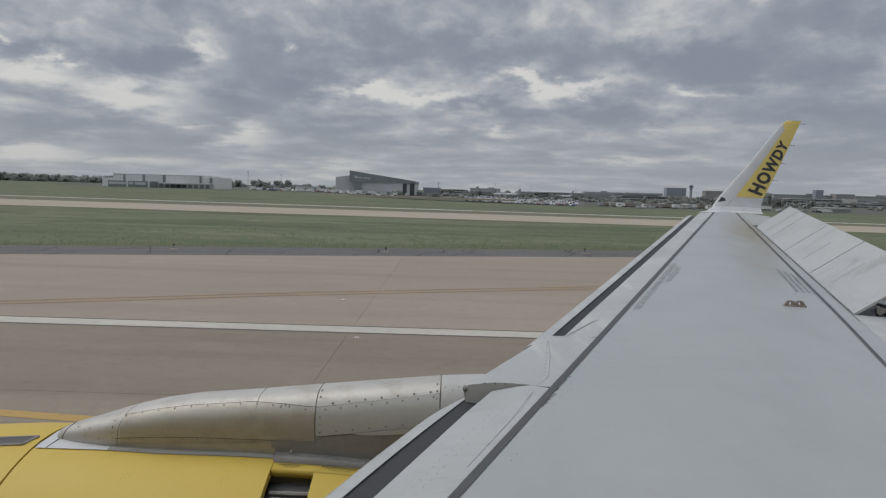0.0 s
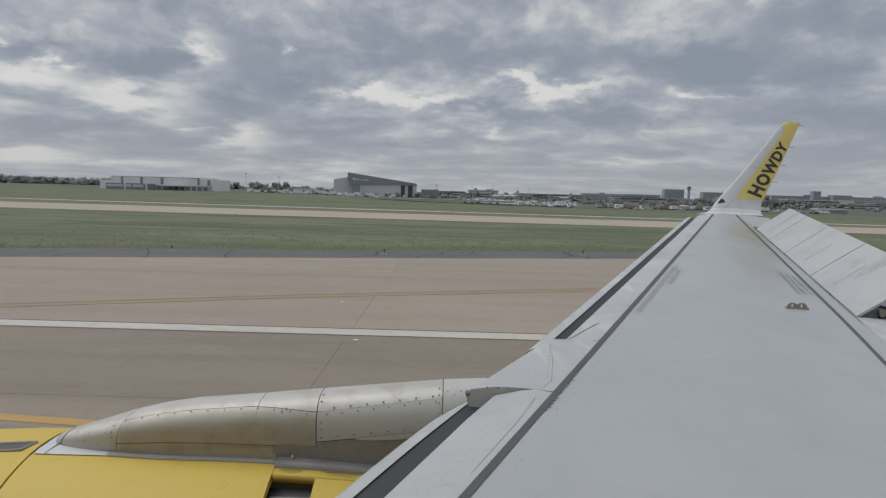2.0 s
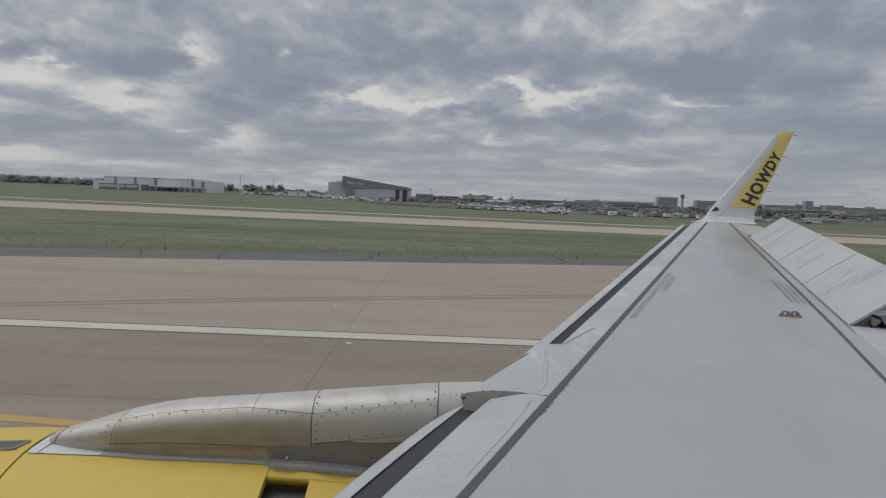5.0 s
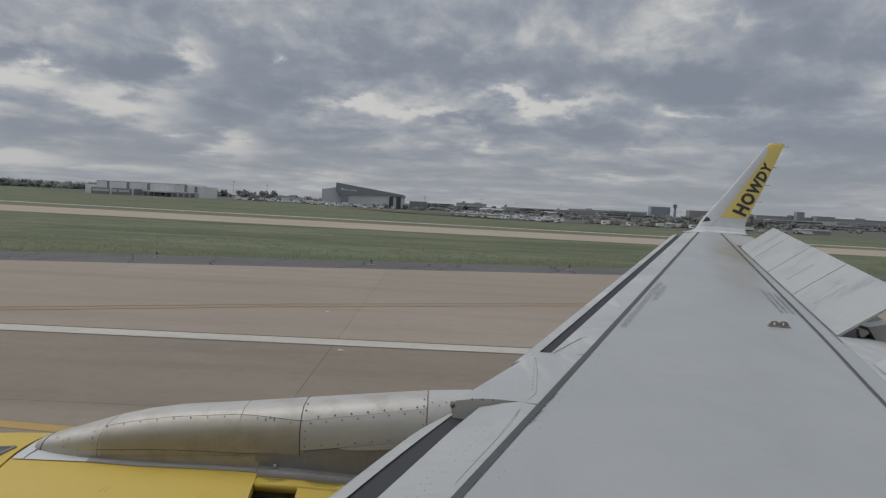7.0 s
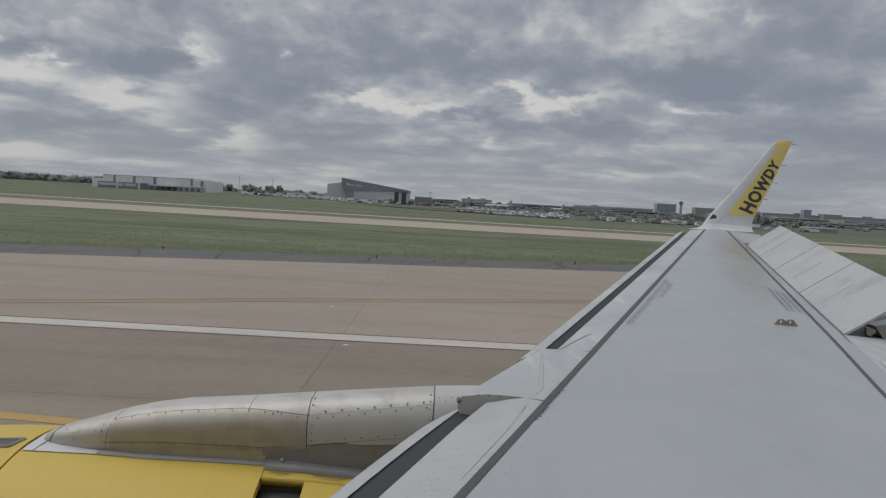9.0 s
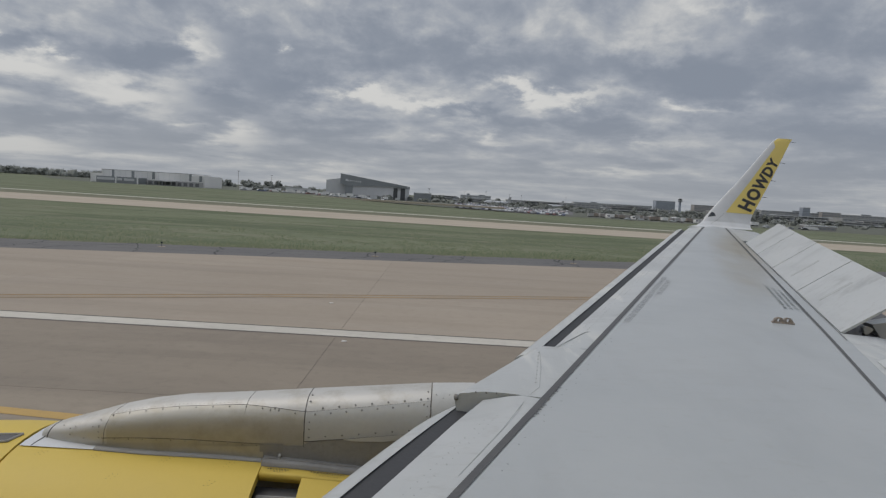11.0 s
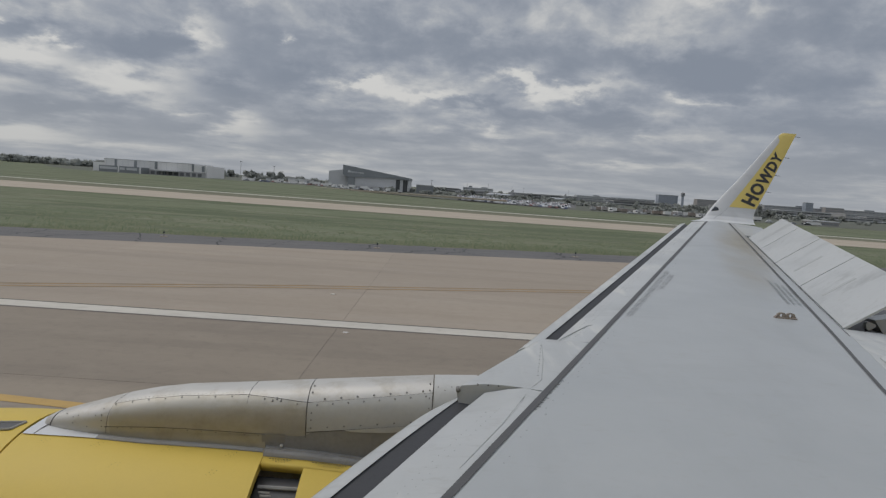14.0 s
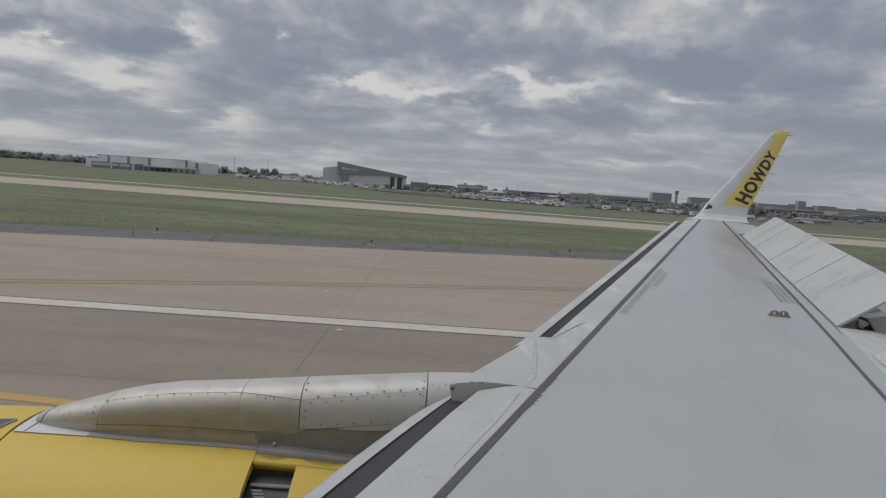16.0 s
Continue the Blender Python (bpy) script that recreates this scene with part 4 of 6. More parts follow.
    for cx, ca in ((-2.24, -11.3), (-1.93, -11.4), (-1.52, -11.6), (-1.14, -11.8), (-1.75, -19.5), (-1.2, -20)):
        for k in range(6):
            x, a = cx + 0.028 * (k % 2) - 0.012 * (k // 2) + rnd.uniform(-0.003, 0.003), ca - 0.9 * (k // 2) + rnd.uniform(-0.08, 0.08)
            r = cowl_r(x) + 0.001
            c = Vector((x, EY + r * math.sin(radians(a)), EZ + r * math.cos(radians(a))))
            n = Vector((0, math.sin(radians(a)), math.cos(radians(a))))
            rod(bm, c - n * 0.003, c + n * 0.0010, 0.0022, 0.0018, 6)
    tagged(part("rivet", bm, M["rivet_dim"], rv), kind="stuff")
    return [nac, rv, sl, casc, st] + [o for o in plane.children if o.name.startswith(("hinge_beam", "beam_rim", "beam_bolt"))]


set_out = build_engine()


# ---- pylon ----
def crest(x):
    """Top line of the pylon."""
    pts = [(-2.385, 2.985), (-2.36, 3.03), (-2.30, 3.064), (-2.23, 3.087), (-2.04, 3.146), (-1.9, 3.193), (-1.7, 3.243), (-1.49, 3.279), (-1.08, 3.318), (-0.71, 3.359), (0.04, 3.438), (0.5, 3.465)]
    for (a, p), (b, q) in zip(pts, pts[1:]):
        if x <= b:
            t = max(0.0, (x - a) / (b - a))
            return p + (q - p) * t
    return pts[-1][1]


def pylon_half(x):
    return 0.215 * math.sqrt(max(0.0, 1 - ((-1.45 - x) / 0.936) ** 2)) if x < -1.45 else 0.215 + 0.015 * min(1.0, x + 1.45)


def pylon_point(x, a, off=0.0):
    """a in degrees: -90 inboard side, 0 crest, 90 outboard side."""
    w, zt, zb = pylon_half(x) + off, crest(x) + off, 2.93
    t = radians(a)
    e = 0.62
    if abs(a) > 45:                       # the sides tuck in below
        w *= 1 - 0.24 * ((abs(a) - 45) / 45) ** 1.6
    cy = math.copysign(abs(math.sin(t)) ** e, math.sin(t)) * w
    cz = abs(math.cos(t)) ** e
    return Vector((x, EY + cy, zb + (zt - zb) * cz))


def build_pylon():
    angs = [-90 + 180 * i / 36 for i in range(37)]

    def skin(x0, x1, n):
        secs = []
        for x in steps(x0, x1, n):
            ring = [pylon_point(x, a) for a in angs]
            ring += [Vector((x, EY + 0.78 * pylon_half(x), 2.6)), Vector((x, EY - 0.78 * pylon_half(x), 2.6))]
            secs.append(ring)
        return loft(secs)
    py = part("pylon", skin(-2.3855, 0.02, 60), M["metal"], plane, "brushed aluminium engine pylon fairing", True)
    py.data.set_sharp_from_angle(angle=radians(50))
    tail = part("pylon_tail", skin(0.025, 0.29, 4), M["fairing"], plane, "grey painted rear of the pylon", True)
    tail.data.set_sharp_from_angle(angle=radians(50))

    def patch(xs, a0, a1, off, n=8):
        bm = bmesh.new()
        rows = [[bm.verts.new(pylon_point(x, (a0(x) if callable(a0) else a0) + ((a1(x) if callable(a1) else a1) - (a0(x) if callable(a0) else a0)) * i / n, off)) for i in range(n + 1)] for x in xs]
        for a, b in zip(rows, rows[1:]):
            for i in range(n):
                bm.faces.new((a[i], a[i + 1], b[i + 1], b[i]))
        return bm
    def shoulder(x):
        """Angle of the seam between crown and side panels."""
        return -25.0 if x < -1.1 else -25.0 - 17.8 * min(1.0, (x + 1.1) / 0.38) + (14.3 * (x + 0.72) if x > -0.72 else 0)

    def panel_foot(x):
        return -75.5 + 11 * (x + 0.7)


    part("access_panel", patch(steps(-0.715, 0.015, 10), panel_foot, lambda x: shoulder(x) - 0.5, 0.004), M["fairing"], py, "grey painted access panel with round fasteners", True)
    part("side_panel", patch(steps(-1.90, -0.725, 16), -86, lambda x: shoulder(x) - 0.6, 0.001, 12), M["metal_side"], py, "brownish aluminium side panel", True)
    part("stained_panel", patch(steps(-0.98, 0.015, 20), -89, lambda x: -79.5 + 2 * (x + 0.98) if x < -0.72 else panel_foot(x) - 0.3, 0.003), M["soot"], py, "dark metal panel, the underside's shade put into its colour", True)
    part("tongue_panel", patch(steps(-0.49, 0.015, 12), lambda x: panel_foot(x) - 0.4 - 4.2 * math.sqrt(min(1.0, max(0.0, (x + 0.49) / 0.25))), lambda x: panel_foot(x) - 0.3, 0.014, 4), M["fairing"], py, "pale rounded tongue under the access panel", True)
    part("skirt", patch(steps(-2.2, -0.96, 16), -90, lambda x: -82 + 2 * (x + 2.3) / 1.3, 0.006, 3), M["metal_side"], py, "dull skirt strip with a rivet line", True)
    # seams
    bm = bmesh.new()

    def line(pts, r=0.002):
        for a, b in zip(pts, pts[1:]):
            rod(bm, a, b, r, r, 5)
    line([pylon_point(-1.93 + 0.05 * (1 - abs(a) / 90), a, 0.0) for a in range(-86, 20, 6)], 0.0016)
    line([pylon_point(-1.08, a, 0.0) for a in range(-42, 20, 6)])
    line([pylon_point(-0.72, a, 0.001) for a in range(-80, 20, 6)], 0.0026)
    line([pylon_point(0.02, a, 0.001) for a in range(-60, 20, 6)], 0.0024)
    line([pylon_point(x, shoulder(x), 0.0) for x in steps(-1.9, 0.02, 24)])
    line([pylon_point(-2.315 + 0.05 * (1 - abs(a) / 90), a, 0.0) for a in range(-89, 20, 6)], 0.003)
    line([Vector((-2.310 - 0.0025 * g, EY - 1.157 * math.sin(radians(g)), EZ + 1.157 * math.cos(radians(g)))) for g in (1.0, 4.0, 7.0, 9.4)], 0.0026)
    line([pylon_point(x, panel_foot(x) - 0.2, 0.004) for x in steps(-0.715, 0.0, 8)], 0.003)
    line([pylon_point(x, -73 - 5.5 * (x + 1.93) / 0.97, 0.002) for x in steps(-1.93, -0.96, 8)], 0.002)
    tagged(part("seam", bm, M["seam"], py), kind="stuff")
    # fasteners: the large ones singly, the rivet rows joined
    rnd = random.Random(3)

    def dots(places, r):
        bm = bmesh.new()
        for x, a in places:
            p, q = pylon_point(x, a, 0.0), pylon_point(x, a, 0.005)
            if r >= 0.006:
                part("fastener", rod(bmesh.new(), p, q, r * 0.76, r * 0.66, 8), M["rivet"], py)
            else:
                rod(bm, p, q, r * 0.75, r * 0.65, 6)
        if len(bm.verts):
            tagged(part("rivet_row", bm, M["rivet"], py), kind="stuff")
        else:
            bm.free()
    dots([(x, shoulder(x) - 4.5) for x in steps(-0.66, -0.02, 7)], 0.009)
    dots([(x, shoulder(x) + 4) for x in steps(-0.62, -0.04, 6)], 0.008)
    dots([(x, panel_foot(x) + 3.5) for x in steps(-0.69, -0.1, 6)], 0.009)
    dots([(-0.69, a) for a in (-56, -64)] + [(-0.70, a) for a in (-25, -10)], 0.008)
    dots([(x, shoulder(x) - 4) for x in steps(-1.88, -0.78, 11)], 0.0062)
    dots([(x, shoulder(x) + 4) for x in steps(-1.86, -1.12, 30)], 0.0022)
    dots([(0.0, a) for a in (-15, -28, -40, -52)], 0.007)
    dots([(0.05 + 0.04 * i, -22 - 6 * (i % 2)) for i in range(5)], 0.004)
    dots([(x, -74.5 - 5.5 * (x + 1.93) / 0.97) for x in steps(-1.85, -1.0, 10)], 0.0045)
    dots([(rnd.uniform(-2.2, -1.95), rnd.uniform(-75, -20)) for _ in range(7)], 0.004)
    dots([(-1.95, a) for a in (-72, -62, -52, -35)], 0.0045)
    # small tab and the open latch mark
    part("tab", patch(steps(-0.98, -0.84, 2), -84, -78.5, 0.009, 3), M["metal_dull"], py, "small riveted tab")
    bm = bmesh.new()
    for x, a in ((-0.93, -36), (-0.88, -36), (-0.905, -33)):
        rod(bm, pylon_point(x, a, 0.0), pylon_point(x, a - 4, 0.004), 0.004, 0.004, 5)
    tagged(part("latch", bm, M["rivet"], py), kind="stuff")
    # pale fairing leaf at the nose of the pylon, lying on the cowl
    bm = bmesh.new()
    rows = []
    for x in steps(-2.40, -1.96, 8):
        t = (x + 2.40) / 0.44
        rows.append([bm.verts.new((x, EY + (1.156) * math.sin(radians(a)), EZ + 1.156 * math.cos(radians(a)))) for a in (-9.6, -7.0 - 1.5 * t, 3 - 6.5 * t)])
    for a, b in zip(rows, rows[1:]):
        for i in range(2):
            bm.faces.new((a[i], a[i + 1], b[i + 1], b[i]))
    flange = bmesh.new()
    rows = []
    for x in steps(-1.965, -0.965, 10):
        t = min(1.0, (x + 1.965) / 0.3)
        rows.append([flange.verts.new((x, EY + (cowl_r(x) + up) * math.sin(radians(g)), EZ + (cowl_r(x) + up) * math.cos(radians(g)))) for g, up in ((-9.65 - 0.9 * t, 0.001), (-9.6 - 0.9 * t, 0.008), (-7.0, 0.010))])
    for p, q in zip(rows, rows[1:]):
        for i in range(2):
            flange.faces.new((p[i], p[i + 1], q[i + 1], q[i]))
    part("base_flange", flange, M["metal_dull"], py, "grey flange along the pylon foot", True)
    part("nose_leaf", bm, M["white"], py, "pale fairing leaf at the pylon nose", True)
    return [py, tail]


set_out += build_pylon()
# the engine was drawn 4.0 m out: carry it to its true place 4.68 m out, in proportion
grow = Matrix.Translation((0, 0, 4.6)) @ Matrix.Scale(1.17, 4) @ Matrix.Translation((0, 0, -4.6))
done = set()
for ob in set_out:
    for o in (ob, *ob.children_recursive):
        if o.data.name not in done:
            done.add(o.data.name)
            o.data.transform(grow)


# ---- fuselage behind the camera, wheels under the wing ----
def build_fuselage():
    cy, cz, r = -2.12, 3.9, 1.975
    bm = bmesh.new()
    rows = []
    for x, k in ((-14, 0.3), (-13, 0.7), (-11.5, 0.93), (-10, 1), (-4, 1), (4, 1), (12, 1), (17, 0.8), (21, 0.3)):
        rows.append([(x, cy + r * k * math.sin(t), cz + r * k * math.cos(t) + (1 - k) * 0.6) for t in [2 * math.pi * i / 48 for i in range(48)]])
    part("fuselage", loft(rows), M["yellow"], plane, "plain yellow fuselage", True)
    for x in (3.2,):
        for y in (0.6, 1.3):
            wheel = part("wheel", rod(bmesh.new(), (x, y, 0.56), (x, y + 0.4, 0.56), 0.55, 0.55, 32), M["tyre"], plane, "black main wheel")
    part("gear_leg", rod(bmesh.new(), (3.2, 1.1, 0.6), (3.0, 1.15, 2.8), 0.12, 0.14, 16), M["metal_dull"], plane, "grey main gear leg")


build_fuselage()


# ---- pavements and markings ----
def edge_y(x):
    """Outer edge of the exit's concrete, which slants away from the runway."""
    return 45.6 + 0.235 * x


def verge_y(x):
    """Where the asphalt shoulder gives way to grass."""
    return 51.9 + 0.225 * x


def build_pavements():
    piece("shoulder", slab([(-100, 22.0), (110, 22.0), (110, verge_y(110)), (60, verge_y(60) + 0.3), (0, verge_y(0)), (-60, verge_y(-60) - 0.3), (-100, verge_y(-100))], -0.012, 0.3),
          M["asphalt"], "cracked dark grey asphalt shoulder", "shoulder", "structure")
    piece("far_taxiway", slab([(-260, 128.2), (260, 81.4), (260, 101.1), (-260, 160.9)], 0.0, 0.3), M["concrete_far"], "pale tan concrete taxiway across the grass", "taxiway", "structure")
    piece("far_shoulder", slab([(-260, 160.95), (260, 101.15), (260, 107), (-260, 186)], -0.012, 0.3), M["dry_verge"], "narrow brown shoulder of the far taxiway", "shoulder", "structure")
    piece("service_road", ribbon([(x, 151 - 0.165 * x) for x in range(-280, 281, 40)], 3.6, 0.01, 0.2), M["line_white"], "pale service road in the grass", "road", "structure")
    piece("apron_road", ribbon([(-420, 452), (-200, 446), (-60, 436), (40, 418)], 9.0, -0.4, 1.0), M["concrete_far"], "pale perimeter road before the buildings", "road", "structure")
    piece("runway_edge_line", slab([(-600, 20.65), (600, 20.65), (600, 21.5), (-600, 21.5)], 0.008, 0.006), M["line_white"], "worn white runway edge stripe", "marking", "structure")
    curve = [(-45, 14.6), (-30, 19.3), (-16.1, 24.0), (-6.1, 27.9), (7.5, 32.3), (25, 37.2), (50, 43.8)]
    for off in (-0.3, 0.3):
        piece("exit_edge_line", ribbon([(x, y + off) for x, y in curve], 0.13, 0.0085), M["line_worn"], "worn yellow exit edge line", "marking", "structure")
    for off in (-0.41, 0.41):
        piece("exit_line_border", ribbon([(x, y + off) for x, y in curve], 0.07, 0.008), M["joint"], "dark border beside the exit edge line", "marking", "structure")
    for y in (20.52, 21.5):
        piece("line_border", slab([(-600, y), (600, y), (600, y + 0.13), (-600, y + 0.13)], 0.0075, 0.005), M["border"], "thin dark border of the runway edge stripe", "marking", "structure")
    piece("lead_off_line", ribbon([(-60, 15.4), (-30, 14.0), (-8.5, 12.5), (-5, 12.1), (10, 9.8), (40, 3.0)], 0.34, 0.0085), M["line_yellow"], "worn yellow lead-off line", "marking", "structure")
    # ragged turf that creeps over the edge of the asphalt
    rnd = random.Random(40)
    bm = bmesh.new()
    rows = []
    for i in range(401):
        x = -100 + 0.5 * i
        creep = 0.35 + 0.28 * math.sin(0.7 * x) + 0.22 * math.sin(1.9 * x + 1.0) + rnd.uniform(-0.16, 0.16)
        rows.append([bm.verts.new((x, verge_y(x) + 1.3 + 0.5 * math.sin(0.5 * x) + rnd.uniform(-0.3, 0.3), -0.004)), bm.verts.new((x, verge_y(x) - creep, -0.004)), bm.verts.new((x, verge_y(x) - creep - 0.05, -0.02))])
    for p, q in zip(rows, rows[1:]):
        for k in range(2):
            bm.faces.new((p[k], q[k], q[k + 1], p[k + 1]))
    piece("verge", bm, M["dry_verge"], "ragged turf edge creeping over the asphalt", "verge", "structure")
    # cracks that wander over the asphalt
    rnd = random.Random(12)
    bm = bmesh.new()
    for k in range(44):
        x = -80 + 4.0 * k + rnd.uniform(-2, 2)
        y = edge_y(x) + 0.2
        pts = []
        dx = rnd.uniform(-0.5, 0.5)
        while y < verge_y(x) - 0.1 and len(pts) < 12:
            pts.append((x, y))
            x += dx * 0.8 + rnd.uniform(-0.5, 0.5)
            y += rnd.uniform(0.4, 0.9)
        if len(pts) > 2:
            one = ribbon(pts, rnd.uniform(0.06, 0.14), -0.009)
            me = bpy.data.meshes.new("crack")
            one.to_mesh(me)
            one.free()
            bm.from_mesh(me)
            bpy.data.meshes.remove(me)
    for k in (2.1, 4.0):
        for x0 in range(-100, 100, 20):
            one = ribbon([(x, verge_y(x) - k + rnd.uniform(-0.03, 0.03)) for x in range(x0, x0 + 21, 4)], 0.07, -0.0085)
            me = bpy.data.meshes.new("seam")
            one.to_mesh(me)
            one.free()
            bm.from_mesh(me)
            bpy.data.meshes.remove(me)
    piece("crack", bm, M["crack"], "dark wandering cracks in the asphalt", "cracks", "stuff")


build_pavements()


def build_grass():
    """Clumps of blades, denser and taller along the verge."""
    rng = np.random.default_rng(5)
    n = 26000
    x = rng.uniform(-75, 75, n)
    d = np.where(rng.random(n) < 0.45, rng.uniform(-0.45, 1.0, n) + rng.uniform(0, 0.6, n), rng.exponential(11.0, n))
    y = 51.9 + 0.225 * x + d
    # tufts gather in patches, thin between them
    patch = np.sin(0.31 * x + 1.9 * np.sin(0.17 * y)) * np.sin(0.46 * y + 1.4 * np.sin(0.12 * x + 2.0)) + 0.5 * np.sin(1.1 * x + 0.8 * y)
    keep = (y < 103.0 - 0.09 * x) & (np.abs(x) < 0.78 * y + 4) & (rng.random(n) < np.clip(0.42 + 0.6 * patch, 0.05, 1.0) + 0.6 * (d < 0.7))
    x, y, d = x[keep], y[keep], d[keep]
    n = len(x)
    tall = np.where(d < 3, 0.11, 0.07) * rng.uniform(0.5, 1.5, n) * np.where(rng.random(n) < 0.06, 2.8, 1.0)
    k = 6
    a = rng.uniform(0, 2 * np.pi, (n, k))
    r = rng.uniform(0.02, 0.28, (n, k))
    bx, by = x[:, None] + r * np.cos(a), y[:, None] + r * np.sin(a)
    h = tall[:, None] * rng.uniform(0.6, 1.2, (n, k))
    w = 0.055
    lean_x, lean_y = rng.normal(0, 0.2, (n, k)), rng.uniform(0.08, 0.4, (n, k))
    v = np.stack([np.stack([bx - w, by, np.full_like(bx, -0.05)], -1), np.stack([bx + w, by, np.full_like(bx, -0.05)], -1),
                  np.stack([bx + lean_x, by + lean_y, h], -1)], 2).reshape(-1, 3)
    f = np.arange(len(v)).reshape(-1, 3)
    me = bpy.data.meshes.new("grass_tufts")
    me.from_pydata(v.tolist(), [], f.tolist())
    me.materials.append(M["blade"])
    # blades are lit like the turf they stand in
    me.polygons.foreach_set("use_smooth", [True] * len(me.polygons))
    me.normals_split_custom_set_from_vertices([(0.0, -0.15, 0.99)] * len(me.vertices))
    tagged(new("grass_tufts", me), "uneven green and straw grass tufts along the verge", "grass", "", "stuff")


build_grass()


# ---- lights and signs by the pavement ----
def edge_light():
    e = thing("edge_light", (0, 0, 0), "small taxiway edge light on a pale round base", "edge light", "edge lights on the shoulder")
    part("base", rod(bmesh.new(), (0, 0, -0.02), (0, 0, 0.03), 0.26, 0.24, 20), M["concrete_exit"], e, "pale round concrete base")
    part("stem", rod(bmesh.new(), (0, 0, 0.02), (0, 0, 0.24), 0.028, 0.024, 8), M["dock"], e)
    bm = bmesh.new()
    rod(bm, (0, 0, 0.24), (0, 0, 0.28), 0.07, 0.07, 12)
    rod(bm, (0, 0, 0.28), (0, 0, 0.36), 0.06, 0.035, 12)
    part("lamp", bm, M["glass"], e, "dark blue glass lamp", True)
    return e


first = edge_light()
spots = [(-19.0, 44.4 + 1.0), (-34, 41.0), (-4.5, 47.4), (10.5, 50.9), (26, 54.6)]
first.location = (*spots[0], 0)
for p in spots[1:]:
    copy_thing(first, pose(*p, 0))


def airfield_sign(place, turn, w):
    e = thing("airfield_sign", place, "yellow and black airfield guidance sign on short legs", "sign", "airfield signs")
    e.rotation_euler = (0, 0, radians(turn))
    part("cabinet", box(-w / 2, w / 2, -0.12, 0.12, 0.25, 1.0, bevel=0.03), M["seam"], e, "black sign cabinet")
    part("face", box(-w / 2 + 0.06, w * 0.12, -0.135, -0.122, 0.32, 0.93), M["sign_yellow"], e, "yellow sign face")
    for i in range(4):
        part("sign_bar", box(-w / 2 + 0.25 + 0.28 * i, -w / 2 + 0.42 + 0.28 * i, -0.145, -0.137, 0.45, 0.80), M["black"], e)
    for x in (-w / 2 + 0.3, w / 2 - 0.3):
        part("leg", rod(bmesh.new(), (x, 0, -0.05), (x, 0, 0.27), 0.05, 0.05, 8), M["metal_dull"], e)


airfield_sign((56, 72, -0.03), 10, 3.2)
airfield_sign((-58, 50, -0.03), 10, 2.6)


def paved_island(apex, length, lean_back):
    """Dark asphalt island between runway and exit, its blunt tip outlined by yellow curves, with edge lights on it."""
    x0, y0 = apex
    sg = 1 if length > 0 else -1
    low, high = [], []
    for i in range(13):
        t = i / 12
        x = x0 + length * t * t
        low.append((x, y0 - 3.6 * math.sqrt(t) if t < 1 else y0 - 3.6))
        high.append((x, y0 + 2.6 * math.sqrt(t) + lean_back * t))
    outline = high[::-1] + low[1:]
    piece("paved_island", slab(outline, 0.012, 0.02), M["asphalt"], "dark asphalt island with a rounded tip", "pavement", "structure")
    for k in (0.75, 1.25):
        pts = [(x - sg * k * 0.9, y + k * (0.5 if i < 13 else -0.5)) for i, (x, y) in enumerate(outline)]
        piece("island_edge_line", ribbon(pts, 0.16, 0.0095), M["line_yellow"], "yellow curve round the island", "marking", "structure")
    for t in (0.25, 0.45, 0.7):
        copy_thing(first, pose(x0 + length * t, y0 + (0.9 if t != 0.45 else -1.4), 0.012))


paved_island((33, 27.6), 48, 3.0)
paved_island((-70, 27.6), -60, -3.0)


def inset_light(place):
    e = thing("inset_light", place, "small pale light fixture set into the concrete", "inset light", "inset runway lights")
    part("plate", rod(bmesh.new(), (0, 0, -0.02), (0, 0, 0.010), 0.15, 0.13, 16), M["concrete_exit"], e, "pale round plate")
    part("lens", box(-0.07, 0.07, -0.045, 0.045, 0.008, 0.03, bevel=0.008), M["cladding_warm"], e)
    return e


inset = inset_light((-2.7, 19.9, 0.002))
for x in (-17.9, -33.1, 12.5, 27.7):
    copy_thing(inset, pose(x, 19.9, 0.002))
for x, y in ((-4.2, 26.6), (-26.0, 33.0)):
    copy_thing(inset, pose(x, y, 0.002))


# ---- trees ----
def leaf_clump(verts, faces, normals, rnd, p, s, out):
    """One small clump of leaves at p that faces outwards."""
    a, b = (Vector((rnd.gauss(0, 1), rnd.gauss(0, 1), rnd.gauss(0, 1))).normalized() * s for _ in range(2))
    if (a + b).cross(b - a).dot(out) < 0:
        a, b = b, a
    i = len(verts)
    quad = [p - a, p - b, p + a, p + b]
    if (quad[1] - quad[0]).cross(quad[2] - quad[0]).dot(out) < 0:
        quad.reverse()
    verts += [tuple(v) for v in quad]
    normals += [tuple((out + Vector((0, 0, 1.1))).normalized())] * 4
    faces.append((i, i + 1, i + 2, i + 3))


